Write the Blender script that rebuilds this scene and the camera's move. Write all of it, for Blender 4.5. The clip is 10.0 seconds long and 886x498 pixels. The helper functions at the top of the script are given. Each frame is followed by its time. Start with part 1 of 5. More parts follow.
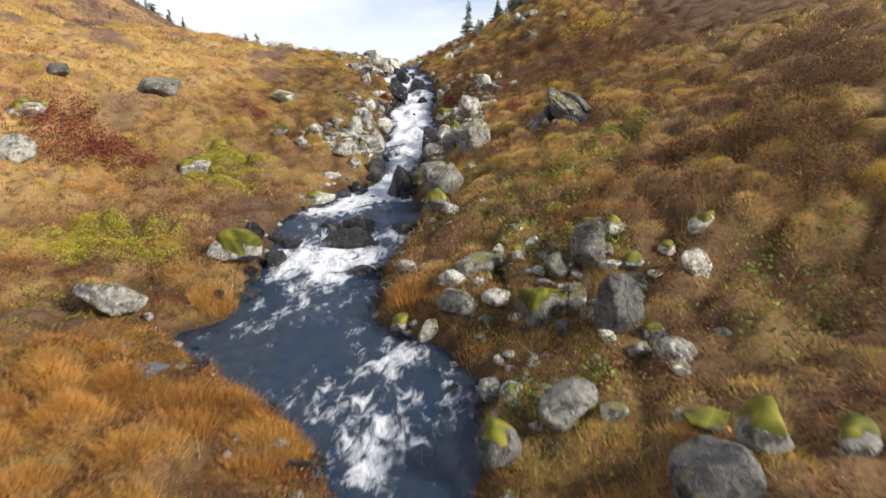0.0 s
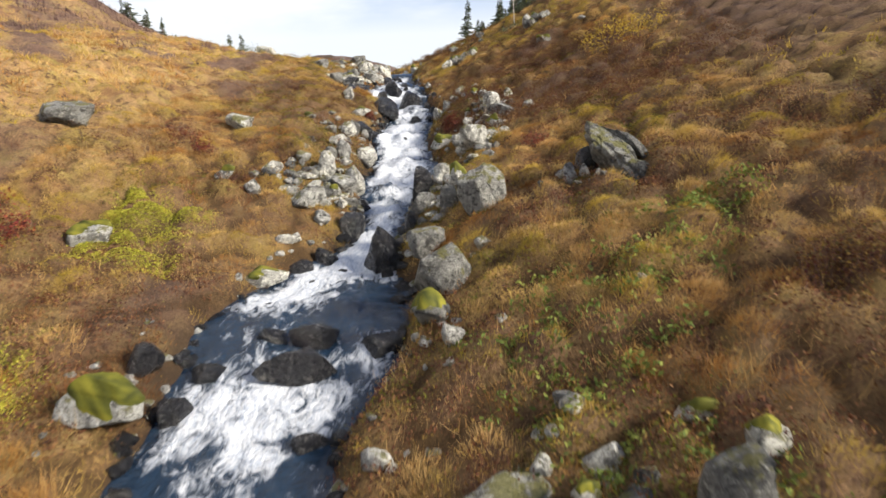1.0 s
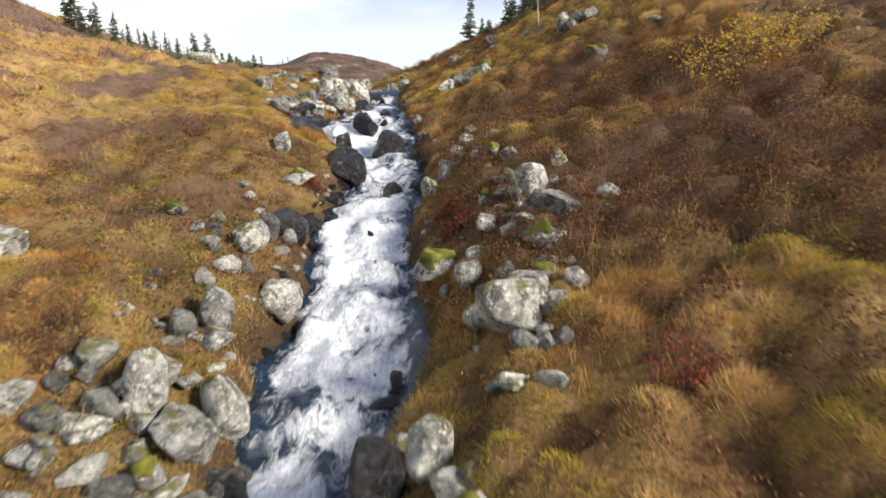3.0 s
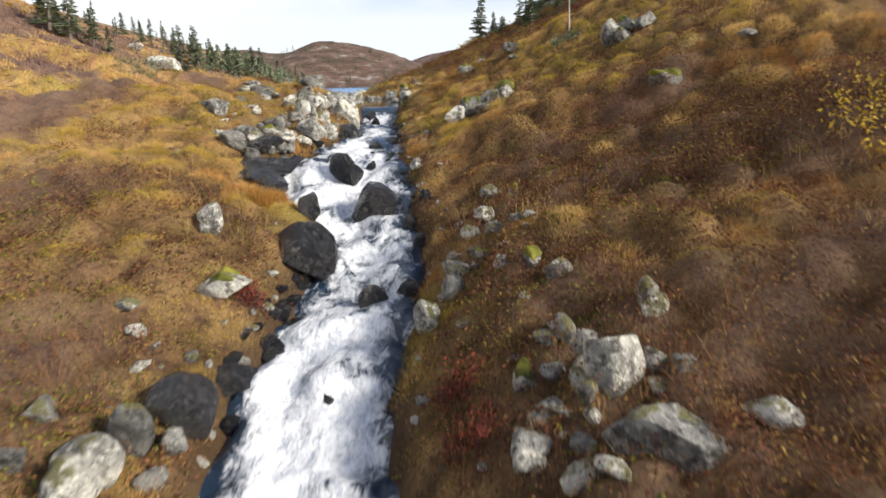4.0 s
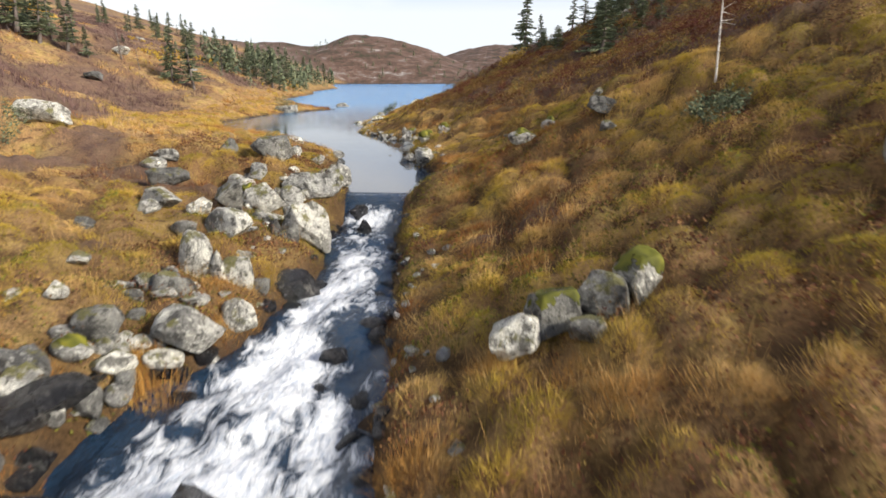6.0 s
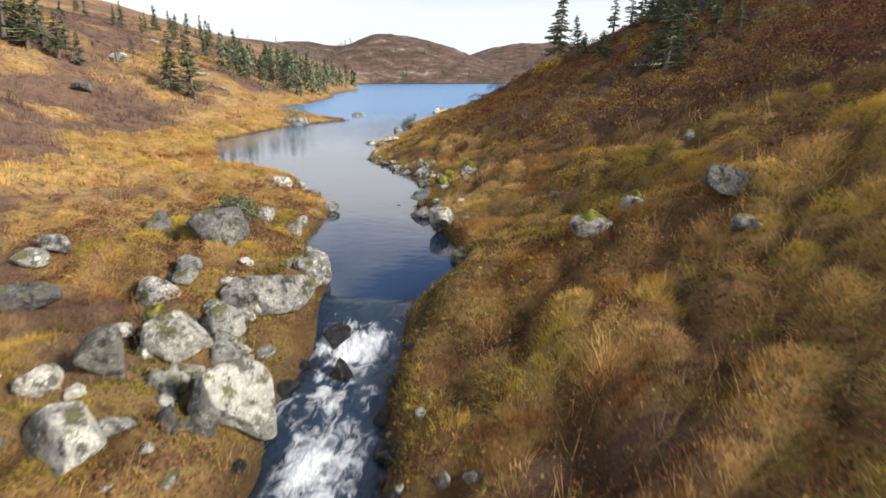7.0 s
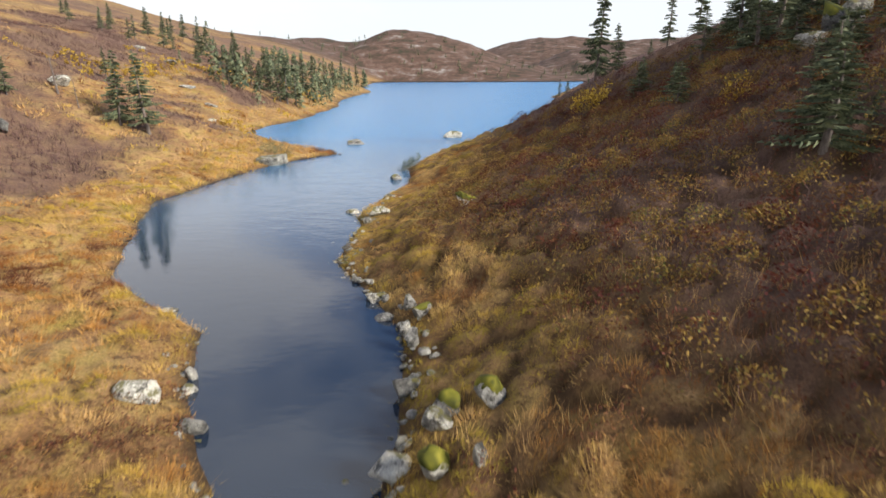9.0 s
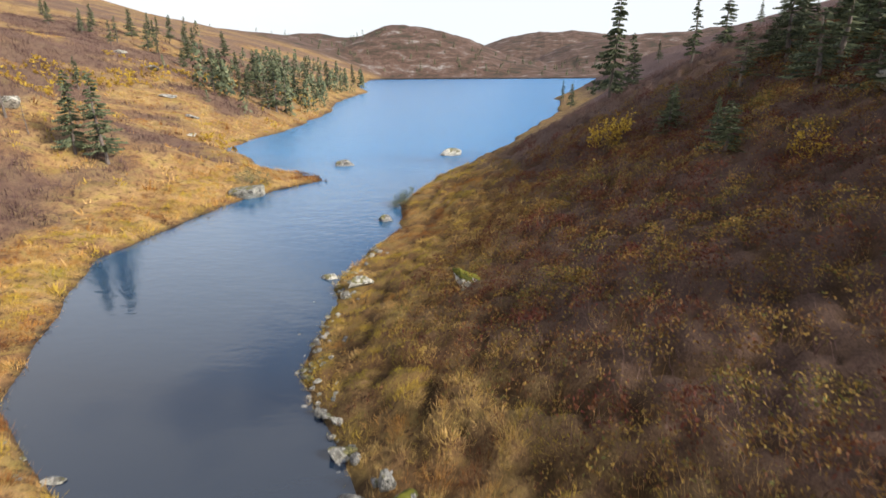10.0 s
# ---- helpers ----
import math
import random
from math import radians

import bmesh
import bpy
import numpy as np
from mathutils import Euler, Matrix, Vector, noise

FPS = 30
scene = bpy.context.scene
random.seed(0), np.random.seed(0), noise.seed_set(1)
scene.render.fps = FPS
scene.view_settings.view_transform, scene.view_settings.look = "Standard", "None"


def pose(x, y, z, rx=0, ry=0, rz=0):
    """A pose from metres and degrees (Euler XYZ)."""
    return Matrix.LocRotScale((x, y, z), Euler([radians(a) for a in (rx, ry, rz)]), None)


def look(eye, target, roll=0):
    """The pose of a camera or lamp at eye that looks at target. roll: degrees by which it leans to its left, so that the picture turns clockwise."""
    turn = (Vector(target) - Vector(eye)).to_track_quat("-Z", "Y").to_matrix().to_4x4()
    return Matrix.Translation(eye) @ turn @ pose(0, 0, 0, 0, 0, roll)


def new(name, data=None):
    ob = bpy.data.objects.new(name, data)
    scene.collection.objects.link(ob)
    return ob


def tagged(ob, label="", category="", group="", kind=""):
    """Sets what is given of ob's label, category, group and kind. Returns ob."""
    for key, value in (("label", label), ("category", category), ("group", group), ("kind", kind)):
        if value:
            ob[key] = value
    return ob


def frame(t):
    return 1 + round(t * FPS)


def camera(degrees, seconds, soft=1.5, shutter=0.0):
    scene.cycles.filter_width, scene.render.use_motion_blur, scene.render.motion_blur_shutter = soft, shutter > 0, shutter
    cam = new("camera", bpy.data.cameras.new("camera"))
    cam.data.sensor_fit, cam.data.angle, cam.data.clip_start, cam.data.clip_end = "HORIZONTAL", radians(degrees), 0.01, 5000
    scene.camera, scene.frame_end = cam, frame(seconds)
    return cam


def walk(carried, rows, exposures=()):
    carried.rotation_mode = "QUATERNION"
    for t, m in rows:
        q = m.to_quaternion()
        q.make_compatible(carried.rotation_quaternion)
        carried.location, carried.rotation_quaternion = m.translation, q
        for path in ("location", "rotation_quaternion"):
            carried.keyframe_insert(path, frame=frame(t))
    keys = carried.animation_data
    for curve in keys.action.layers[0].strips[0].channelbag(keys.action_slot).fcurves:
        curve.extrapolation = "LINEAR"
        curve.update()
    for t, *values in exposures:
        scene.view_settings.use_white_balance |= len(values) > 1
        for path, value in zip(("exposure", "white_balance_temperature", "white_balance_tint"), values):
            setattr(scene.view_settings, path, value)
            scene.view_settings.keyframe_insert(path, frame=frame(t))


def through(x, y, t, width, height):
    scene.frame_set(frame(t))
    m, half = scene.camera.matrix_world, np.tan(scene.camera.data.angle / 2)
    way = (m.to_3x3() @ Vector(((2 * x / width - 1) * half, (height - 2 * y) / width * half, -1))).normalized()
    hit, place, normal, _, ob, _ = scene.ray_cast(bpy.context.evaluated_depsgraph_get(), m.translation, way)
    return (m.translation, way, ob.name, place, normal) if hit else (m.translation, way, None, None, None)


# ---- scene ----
cam = camera(75.0, 10.0, soft=1.6, shutter=0.25)
PATH = [
    (0, (0.717, 0.477, -2.129), (0.63, 2.409, -2.638), -2.7),
    (0.5, (0.672, 2.833, -1.712), (0.587, 4.765, -2.226), -2.9),
    (1, (0.609, 5.218, -1.418), (0.529, 7.15, -1.929), -2.7),
    (1.5, (0.554, 7.554, -1.091), (0.478, 9.486, -1.603), -2.6),
    (2, (0.531, 9.882, -0.772), (0.457, 11.813, -1.289), -2.5),
    (2.5, (0.505, 12.318, -0.491), (0.431, 14.248, -1.009), -2.2),
    (2.7, (0.503, 13.268, -0.377), (0.427, 15.199, -0.896), -2.3),
    (3.8, (0.255, 18.643, 0.526), (0.181, 20.567, -0.013), -1.5),
    (4, (0.315, 19.594, 0.78), (0.227, 21.515, 0.23), -1.4),
    (4.5, (0.167, 21.895, 1.15), (0.077, 23.817, 0.603), -1.2),
    (5, (0.108, 24.235, 1.569), (-0.004, 26.155, 1.019), -1.0),
    (5.5, (-0.041, 26.587, 2.008), (-0.181, 28.504, 1.455), -0.6),
    (5.7, (-0.079, 27.535, 2.233), (-0.235, 29.447, 1.669), -0.4),
    (6.8, (-0.572, 32.977, 3.086), (-0.829, 34.877, 2.516), -0.1),
    (7, (-0.652, 33.852, 3.252), (-0.917, 35.75, 2.679), -0.2),
    (7.5, (-0.836, 36.04, 3.683), (-1.126, 37.932, 3.105), -0.5),
    (8, (-1.043, 38.15, 4.153), (-1.351, 40.038, 3.57), -0.2),
    (8.5, (-1.325, 40.403, 4.531), (-1.642, 42.289, 3.947), -0.2),
    (9, (-1.576, 42.536, 5.069), (-1.894, 44.42, 4.477), -0.4),
    (9.5, (-1.842, 44.603, 5.715), (-2.158, 46.483, 5.112), -0.4),
    (10, (-2.109, 46.696, 6.311), (-2.426, 48.574, 5.7), -0.6),
]
walk(cam, [(t, look(eye, target, roll)) for t, eye, target, roll in PATH], [(0.0, 0.58), (10.0, 0.58)])

# ---- light ----
SUN = Vector((0.80, -0.28, 0.46)).normalized()
world = bpy.data.worlds.new("sky")
scene.world = world
world.use_nodes = True
wn, wl = world.node_tree.nodes, world.node_tree.links
wn.clear()
sky = wn.new("ShaderNodeTexSky")
sky.sky_type, sky.sun_disc = "NISHITA", False
sky.sun_elevation, sky.sun_rotation = math.asin(SUN.z), math.atan2(SUN.x, SUN.y)
sky.air_density, sky.dust_density, sky.ozone_density = 1.0, 0.1, 6.0
wco, wmap = wn.new("ShaderNodeTexCoord"), wn.new("ShaderNodeMapping")
wmap.inputs["Scale"].default_value = (1.0, 1.0, 3.2)
wcl = wn.new("ShaderNodeTexNoise")
wcl.inputs["Scale"].default_value, wcl.inputs["Detail"].default_value, wcl.inputs["Roughness"].default_value = 1.7, 6.0, 0.55
wbank = wn.new("ShaderNodeVectorMath")
wbank.operation = "DOT_PRODUCT"
wbank.inputs[1].default_value = (-0.60, -0.10, 0.0)
wsum = wn.new("ShaderNodeMath")
wrm = wn.new("ShaderNodeValToRGB")
wrm.color_ramp.elements[0].position, wrm.color_ramp.elements[1].position = 0.56, 0.72
wrm.color_ramp.elements[0].color, wrm.color_ramp.elements[1].color = (0.10, 0.10, 0.10, 1), (1.0, 1.0, 1.0, 1)
wmx = wn.new("ShaderNodeMix")
wmx.data_type = "RGBA"
wmx.inputs["B"].default_value = (19.0, 19.0, 19.7, 1)
wbg, wout = wn.new("ShaderNodeBackground"), wn.new("ShaderNodeOutputWorld")
wbg.inputs["Strength"].default_value = 0.043
wl.new(wco.outputs["Generated"], wmap.inputs["Vector"])
wl.new(wmap.outputs["Vector"], wcl.inputs["Vector"])
wl.new(wco.outputs["Generated"], wbank.inputs[0])
wl.new(wcl.outputs["Fac"], wsum.inputs[0])
wl.new(wbank.outputs["Value"], wsum.inputs[1])
wl.new(wsum.outputs[0], wrm.inputs["Fac"])
wxyz, whz, whm = wn.new("ShaderNodeSeparateXYZ"), wn.new("ShaderNodeMapRange"), wn.new("ShaderNodeMix")
whz.inputs["From Min"].default_value, whz.inputs["From Max"].default_value = 0.21, 0.10
whz.inputs["To Max"].default_value = 0.93
whm.data_type = "RGBA"
whm.inputs["B"].default_value = (15.6, 16.2, 16.8, 1)
wl.new(wco.outputs["Generated"], wxyz.inputs["Vector"])
wl.new(wxyz.outputs["Z"], whz.inputs["Value"])
wl.new(wrm.outputs["Color"], wmx.inputs["Factor"])
wblue = wn.new("ShaderNodeMix")
wblue.data_type, wblue.blend_type = "RGBA", "MULTIPLY"
wblue.inputs["Factor"].default_value = 1.0
wblue.inputs["B"].default_value = (1.0, 1.6, 2.2, 1)
wl.new(sky.outputs["Color"], wblue.inputs["A"])
wl.new(wblue.outputs["Result"], wmx.inputs["A"])
wl.new(whz.outputs["Result"], whm.inputs["Factor"])
wl.new(wmx.outputs["Result"], whm.inputs["A"])
wl.new(whm.outputs["Result"], wbg.inputs["Color"])
wl.new(wbg.outputs["Background"], wout.inputs["Surface"])
sun = new("sun", bpy.data.lights.new("sun", "SUN"))
sun.data.energy, sun.data.angle, sun.data.color = 6.4, radians(14.0), (1.0, 0.92, 0.80)
sun.matrix_basis = look((0, 0, 60), Vector((0, 0, 60)) - SUN)


# ---- materials ----
def material(name):
    m = bpy.data.materials.new(name)
    m.use_nodes = True
    return m, m.node_tree.nodes, m.node_tree.links, m.node_tree.nodes["Principled BSDF"]


def noise_node(n, l, scale, detail=4.0, rough=0.55, src=None, stretch=None, twist=0.0):
    """A noise texture over the place's own coordinates."""
    t = n.new("ShaderNodeTexNoise")
    t.inputs["Scale"].default_value, t.inputs["Detail"].default_value, t.inputs["Roughness"].default_value = scale, detail, rough
    t.inputs["Distortion"].default_value = twist
    if src is None:
        src = n.new("ShaderNodeNewGeometry").outputs["Position"]
    if stretch:
        mp = n.new("ShaderNodeMapping")
        mp.inputs["Scale"].default_value = stretch
        l.new(src, mp.inputs["Vector"])
        src = mp.outputs["Vector"]
    l.new(src, t.inputs["Vector"])
    return t.outputs["Fac"]


def ramp(n, l, fac, *stops):
    r = n.new("ShaderNodeValToRGB")
    e = r.color_ramp.elements
    while len(e) < len(stops):
        e.new(0.5)
    for k, (p, c) in enumerate(stops):
        e[k].position, e[k].color = p, (*c, 1) if len(c) == 3 else (c[0], c[0], c[0], 1)
    l.new(fac, r.inputs["Fac"])
    return r.outputs["Color"]


def mixed(n, l, fac, a, b, blend="MIX"):
    m = n.new("ShaderNodeMix")
    m.data_type, m.blend_type = "RGBA", blend
    for key, v in (("Factor", fac), ("A", a), ("B", b)):
        if isinstance(v, bpy.types.NodeSocket):
            l.new(v, m.inputs[key])
        elif isinstance(v, (int, float)):
            m.inputs[key].default_value = v
        else:
            m.inputs[key].default_value = (*v, 1)
    return m.outputs["Result"]


def maths(n, l, op, a, b=0.0):
    m = n.new("ShaderNodeMath")
    m.operation, m.use_clamp = op, False
    for k, v in enumerate((a, b)):
        if isinstance(v, bpy.types.NodeSocket):
            l.new(v, m.inputs[k])
        else:
            m.inputs[k].default_value = v
    return m.outputs[0]


def bump(n, l, p, height, strength, distance):
    b = n.new("ShaderNodeBump")
    b.inputs["Strength"].default_value, b.inputs["Distance"].default_value = strength, distance
    l.new(height, b.inputs["Height"])
    l.new(b.outputs["Normal"], p.inputs["Normal"])


def heath_material(name, dark=1.0):
    """Autumn heath: straw, rust, olive and plum patches, with matted fine grain."""
    m, n, l, p = material(name)
    a = noise_node(n, l, 0.45, 5.0)
    b = noise_node(n, l, 1.9, 5.0)
    c = noise_node(n, l, 30.0, 4.0, 0.75, stretch=(1.0, 1.0, 0.35))
    col = ramp(n, l, a, (0.30, (0.120, 0.062, 0.030)), (0.45, (0.230, 0.130, 0.055)), (0.58, (0.36, 0.235, 0.105)), (0.72, (0.220, 0.175, 0.040)))
    pat = ramp(n, l, b, (0.32, (0.085, 0.035, 0.020)), (0.48, (0.26, 0.150, 0.06)), (0.62, (0.27, 0.200, 0.045)), (0.75, (0.40, 0.28, 0.13)))
    col = mixed(n, l, 0.5, col, pat)
    olive = ramp(n, l, noise_node(n, l, 0.8, 4.0), (0.56, (0.0,)), (0.70, (0.4,)))
    col = mixed(n, l, olive, col, (0.20, 0.185, 0.03))
    gaps = ramp(n, l, noise_node(n, l, 4.5, 5.0, 0.65), (0.36, (0.85,)), (0.48, (0.0,)))
    col = mixed(n, l, gaps, col, (0.055, 0.026, 0.016))
    pl = n.new("ShaderNodeAttribute")
    pl.attribute_name = "plum"
    plum = mixed(n, l, b, (0.042, 0.027, 0.024), (0.150, 0.094, 0.078))
    col = mixed(n, l, pl.outputs["Fac"], col, plum)
    wt = n.new("ShaderNodeAttribute")
    wt.attribute_name = "wet"
    col = mixed(n, l, wt.outputs["Fac"], col, mixed(n, l, b, (0.012, 0.009, 0.007), (0.05, 0.035, 0.025)))
    # Dark litter, with shade among the tussocks painted into the same brown.
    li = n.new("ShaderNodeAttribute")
    li.attribute_name = "litter_shade"
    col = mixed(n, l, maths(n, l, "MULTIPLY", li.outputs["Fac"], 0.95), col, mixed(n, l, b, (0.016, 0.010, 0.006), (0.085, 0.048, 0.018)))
    rk = n.new("ShaderNodeAttribute")
    rk.attribute_name = "rocky"
    crag = ramp(n, l, noise_node(n, l, 0.10, 9.0, 0.78), (0.36, (0.022, 0.030, 0.016)), (0.45, (0.060, 0.040, 0.028)), (0.54, (0.100, 0.060, 0.045)), (0.61, (0.15, 0.125, 0.108)), (0.70, (0.36, 0.35, 0.33)))
    col = mixed(n, l, rk.outputs["Fac"], col, crag)
    col = mixed(n, l, 1.0, col, ramp(n, l, c, (0.30, (0.45 * dark,)), (0.70, (1.5 * dark,))), "MULTIPLY")
    l.new(col, p.inputs["Base Color"])
    p.inputs["Roughness"].default_value = 0.9
    p.inputs["Specular IOR Level"].default_value = 0.15
    bump(n, l, p, c, 0.8, 0.04)
    return m


MAT_HEATH = heath_material("heath", 1.05)


def water_material(name, foam):
    m, n, l, p = material(name)
    p.inputs["Base Color"].default_value = (0.006, 0.018, 0.035, 1)
    p.inputs["Roughness"].default_value = 0.06
    p.inputs["IOR"].default_value = 1.33
    p.inputs["Specular IOR Level"].default_value = 1.0
    if foam:
        f = n.new("ShaderNodeAttribute")
        f.attribute_name = "foam"
        swirl = noise_node(n, l, 1.5, 3.0, 0.5, stretch=(1.0, 0.6, 0.8), twist=1.0)
        fine = noise_node(n, l, 5.5, 8.0, 0.66, stretch=(1.0, 0.55, 0.8), twist=0.9)
        body = maths(n, l, "ADD", maths(n, l, "MULTIPLY", maths(n, l, "SUBTRACT", swirl, 0.5), 1.5), maths(n, l, "MULTIPLY", maths(n, l, "SUBTRACT", fine, 0.5), 1.9))
        fac = ramp(n, l, maths(n, l, "ADD", f.outputs["Fac"], body), (0.30, (0.0,)), (0.46, (0.22,)), (0.62, (0.70,)), (0.92, (1.0,)))
        grain = noise_node(n, l, 22.0, 5.0, 0.6, stretch=(1.0, 0.30, 0.8), twist=0.3)
        white = mixed(n, l, ramp(n, l, grain, (0.30, (0.0,)), (0.60, (1.0,))), (0.33, 0.37, 0.43), (0.60, 0.61, 0.62))
        l.new(mixed(n, l, fac, (0.008, 0.020, 0.038), white), p.inputs["Base Color"])
        l.new(ramp(n, l, fac, (0.0, (0.08,)), (0.6, (0.8,))), p.inputs["Roughness"])
        chop = noise_node(n, l, 3.2, 4.0, 0.55, stretch=(0.8, 1.0, 1.0))
        bump(n, l, p, maths(n, l, "ADD", maths(n, l, "ADD", chop, maths(n, l, "MULTIPLY", fine, 0.5)), maths(n, l, "MULTIPLY", grain, 0.12)), 0.8, 0.12)
    else:
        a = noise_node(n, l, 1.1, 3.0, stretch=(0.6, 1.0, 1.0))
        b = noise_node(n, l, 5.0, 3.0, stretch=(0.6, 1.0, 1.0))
        # Distance mask: drives the far ripples and a painted sky tint.
        ripple_sky = n.new("ShaderNodeMapRange")
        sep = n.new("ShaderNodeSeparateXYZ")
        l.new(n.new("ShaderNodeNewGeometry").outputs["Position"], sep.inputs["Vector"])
        ripple_sky.inputs["From Min"].default_value, ripple_sky.inputs["From Max"].default_value = 56.0, 88.0
        l.new(sep.outputs["Y"], ripple_sky.inputs["Value"])
        gust = maths(n, l, "ADD", maths(n, l, "MULTIPLY", ripple_sky.outputs["Result"], 0.55), 0.05)
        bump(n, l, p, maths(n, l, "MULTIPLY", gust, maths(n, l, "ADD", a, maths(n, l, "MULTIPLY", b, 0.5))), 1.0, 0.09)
        # Blue sky reflection of the far water is put into its base colour.
        l.new(mixed(n, l, ripple_sky.outputs["Result"], (0.010, 0.019, 0.036), (0.026, 0.165, 0.350)), p.inputs["Base Color"])
        l.new(maths(n, l, "ADD", maths(n, l, "MULTIPLY", ripple_sky.outputs["Result"], 0.22), 0.035), p.inputs["Roughness"])
    return m


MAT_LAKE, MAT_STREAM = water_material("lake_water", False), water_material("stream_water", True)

# ---- plan of the valley: the water's two edges and level along y ----
SY = (-14, 4, 5.4, 6.2, 7.4, 8.2, 9.0, 9.4, 11.2, 12.4, 13.6, 15, 16.5, 18, 20, 22, 24, 26, 28, 30, 31, 32, 33.3, 35, 36.5, 38, 40.3, 41.6,
      43, 44.5, 46.5, 48, 50, 52.3, 53.5, 55, 57, 59.5, 63, 68.5, 72.5, 75, 77.8, 79.2, 80.6, 86, 88, 94.5, 106, 127, 150, 157, 187, 200, 295, 2000)
XL = (0.0, -0.4, -0.8, -1.3, -2.6, -3.5, -4.1, -3.5, -3.5, -3.6, -3.7, -3.3, -2.7, -1.9, -2.0, -2.3, -2.2, -2.6, -2.4, -2.4, -3.4, -3.9, -4.5, -3.6, -3.3, -3.2, -3.4, -3.7,
      -4.0, -5.0, -5.4, -5.6, -7.2, -8.4, -10.4, -12.5, -13.6, -15.0, -17.2, -17.0, -16.5, -15.9, -14.6, -15.5, -19.0, -23.0, -26.8, -27.4, -28.0, -31.6, -38.5, -39.5, -43.2, -52.0, -75.0, -75.0)
XR = (1.6, 0.8, 0.6, 0.8, 0.8, 0.3, -0.6, -0.85, -1.0, -0.5, -0.35, -0.4, -0.9, -0.9, -0.7, -0.25, -0.5, -0.75, -0.5, -0.6, -0.9, -0.95, -1.3, -1.55, -1.8, -1.95, -2.25, -2.35,
      -1.8, -1.9, -2.6, -3.3, -3.5, -3.9, -4.6, -5.6, -6.9, -7.5, -8.0, -7.7, -8.6, -8.3, -7.7, -7.6, -7.5, -6.2, -5.8, -4.8, -3.1, 0.0, 1.0, 0.0, 10.0, 18.0, 70.0, 70.0)
LY = (-14, 3, 5, 8, 10, 11.4, 13.2, 14.5, 17, 20, 24, 28, 31.2, 33, 36, 39, 40.9, 41.25, 41.5, 41.7, 41.9, 2000)
LZ = (-7.2, -6.15, -6.0, -5.75, -5.55, -5.35, -4.95, -4.8, -4.65, -4.1, -3.3, -2.4, -1.8, -1.1, -0.75, -0.68, -0.50, -0.26, -0.10, -0.025, 0.0, 0.0)
# heights of the banks over the water at these distances from its edge, station by station
OFF = (0.0, 0.3, 1.5, 4.0, 8.0, 16.0, 30.0, 70.0)
RIGHT = {-14: (.3, .65, 1.0, 2.2, 5.0, 9.0), 5: (.3, .65, .95, 2.2, 5.0, 9.0), 10: (.25, .6, 1.35, 2.6, 5.5, 9.5), 14: (.4, 1.0, 1.65, 2.8, 5.5, 10), 20: (.5, 1.15, 1.8, 2.9, 5.0, 9.0),
         27: (.5, 1.1, 1.9, 3.0, 5.2, 9.0), 31: (.35, .8, 1.6, 3.3, 6.0, 10), 35: (.3, .8, 1.7, 3.4, 6.3, 10.5), 41: (.3, .7, 1.75, 3.9, 7.0, 12), 48: (.3, .7, 1.7, 3.4, 6.5, 12),
         55: (.12, .6, 1.5, 2.8, 6.0, 12), 61: (.08, .3, 1.0, 2.4, 6.0, 12), 70: (.2, .5, 1.3, 3.1, 6.5, 12), 85: (.2, .6, 1.7, 3.8, 7.5, 12), 130: (.2, .6, 1.7, 3.8, 7.5, 12)}
LEFT = {-14: (.25, .45, .7, 1.8, 4.4, 8), 10: (.25, .5, .8, 2.0, 4.6, 9), 15: (.25, .5, 1.1, 2.7, 5.0, 10), 18.6: (.4, .9, 1.55, 2.8, 5.2, 10), 22: (.6, 1.3, 1.85, 2.7, 4.8, 10),
        26: (.5, 1.0, 1.5, 2.6, 4.6, 10), 30: (.5, .9, 1.5, 2.3, 4.2, 10), 33: (.35, .85, 1.5, 2.1, 3.9, 10), 37: (.35, .9, 1.4, 1.9, 3.7, 10), 41.5: (.3, .6, 1.0, 1.4, 3.6, 11),
        50: (.15, .3, .5, 1.1, 4.0, 12.5), 56: (.1, .22, .4, 1.2, 4.5, 13), 64: (.15, .3, .6, 1.4, 4.8, 12.5), 75: (.15, .35, 1.0, 2.2, 5.5, 11), 79: (.1, .15, .3, .9, 4.0, 10),
        90: (.2, .5, 1.3, 2.5, 5, 10), 110: (.2, .5, 1.4, 3.0, 5.7, 10), 150: (.3, .8, 2.0, 4.0, 7, 12)}


def lattice(ix, iy, seed):
    h = (ix.astype(np.int64) * 374761393 + iy.astype(np.int64) * 668265263 + seed * 974634777) & 0xFFFFFFFF
    h = ((h ^ (h >> 13)) * 1274126177) & 0xFFFFFFFF
    return ((h ^ (h >> 16)) & 0xFFFF) / 65535.0


def wave(x, y, size, seed=0, octaves=3):
    """Smooth random heights between -1 and 1, with hills about `size` metres across."""
    x, y = np.asarray(x, float), np.asarray(y, float)
    out, amp, total = np.zeros(np.broadcast(x, y).shape), 1.0, 0.0
    for o in range(octaves):
        u, v = x / size + 17.3 * o, y / size - 9.1 * o
        iu, iv = np.floor(u), np.floor(v)
        fu, fv = u - iu, v - iv
        fu, fv = fu * fu * (3 - 2 * fu), fv * fv * (3 - 2 * fv)
        a, b = lattice(iu, iv, seed + o), lattice(iu + 1, iv, seed + o)
        c, d = lattice(iu, iv + 1, seed + o), lattice(iu + 1, iv + 1, seed + o)
        out += amp * ((a * (1 - fu) + b * fu) * (1 - fv) + (c * (1 - fu) + d * fu) * fv)
        total, amp, size = total + amp, amp * 0.5, size * 0.5
    return 2 * out / total - 1


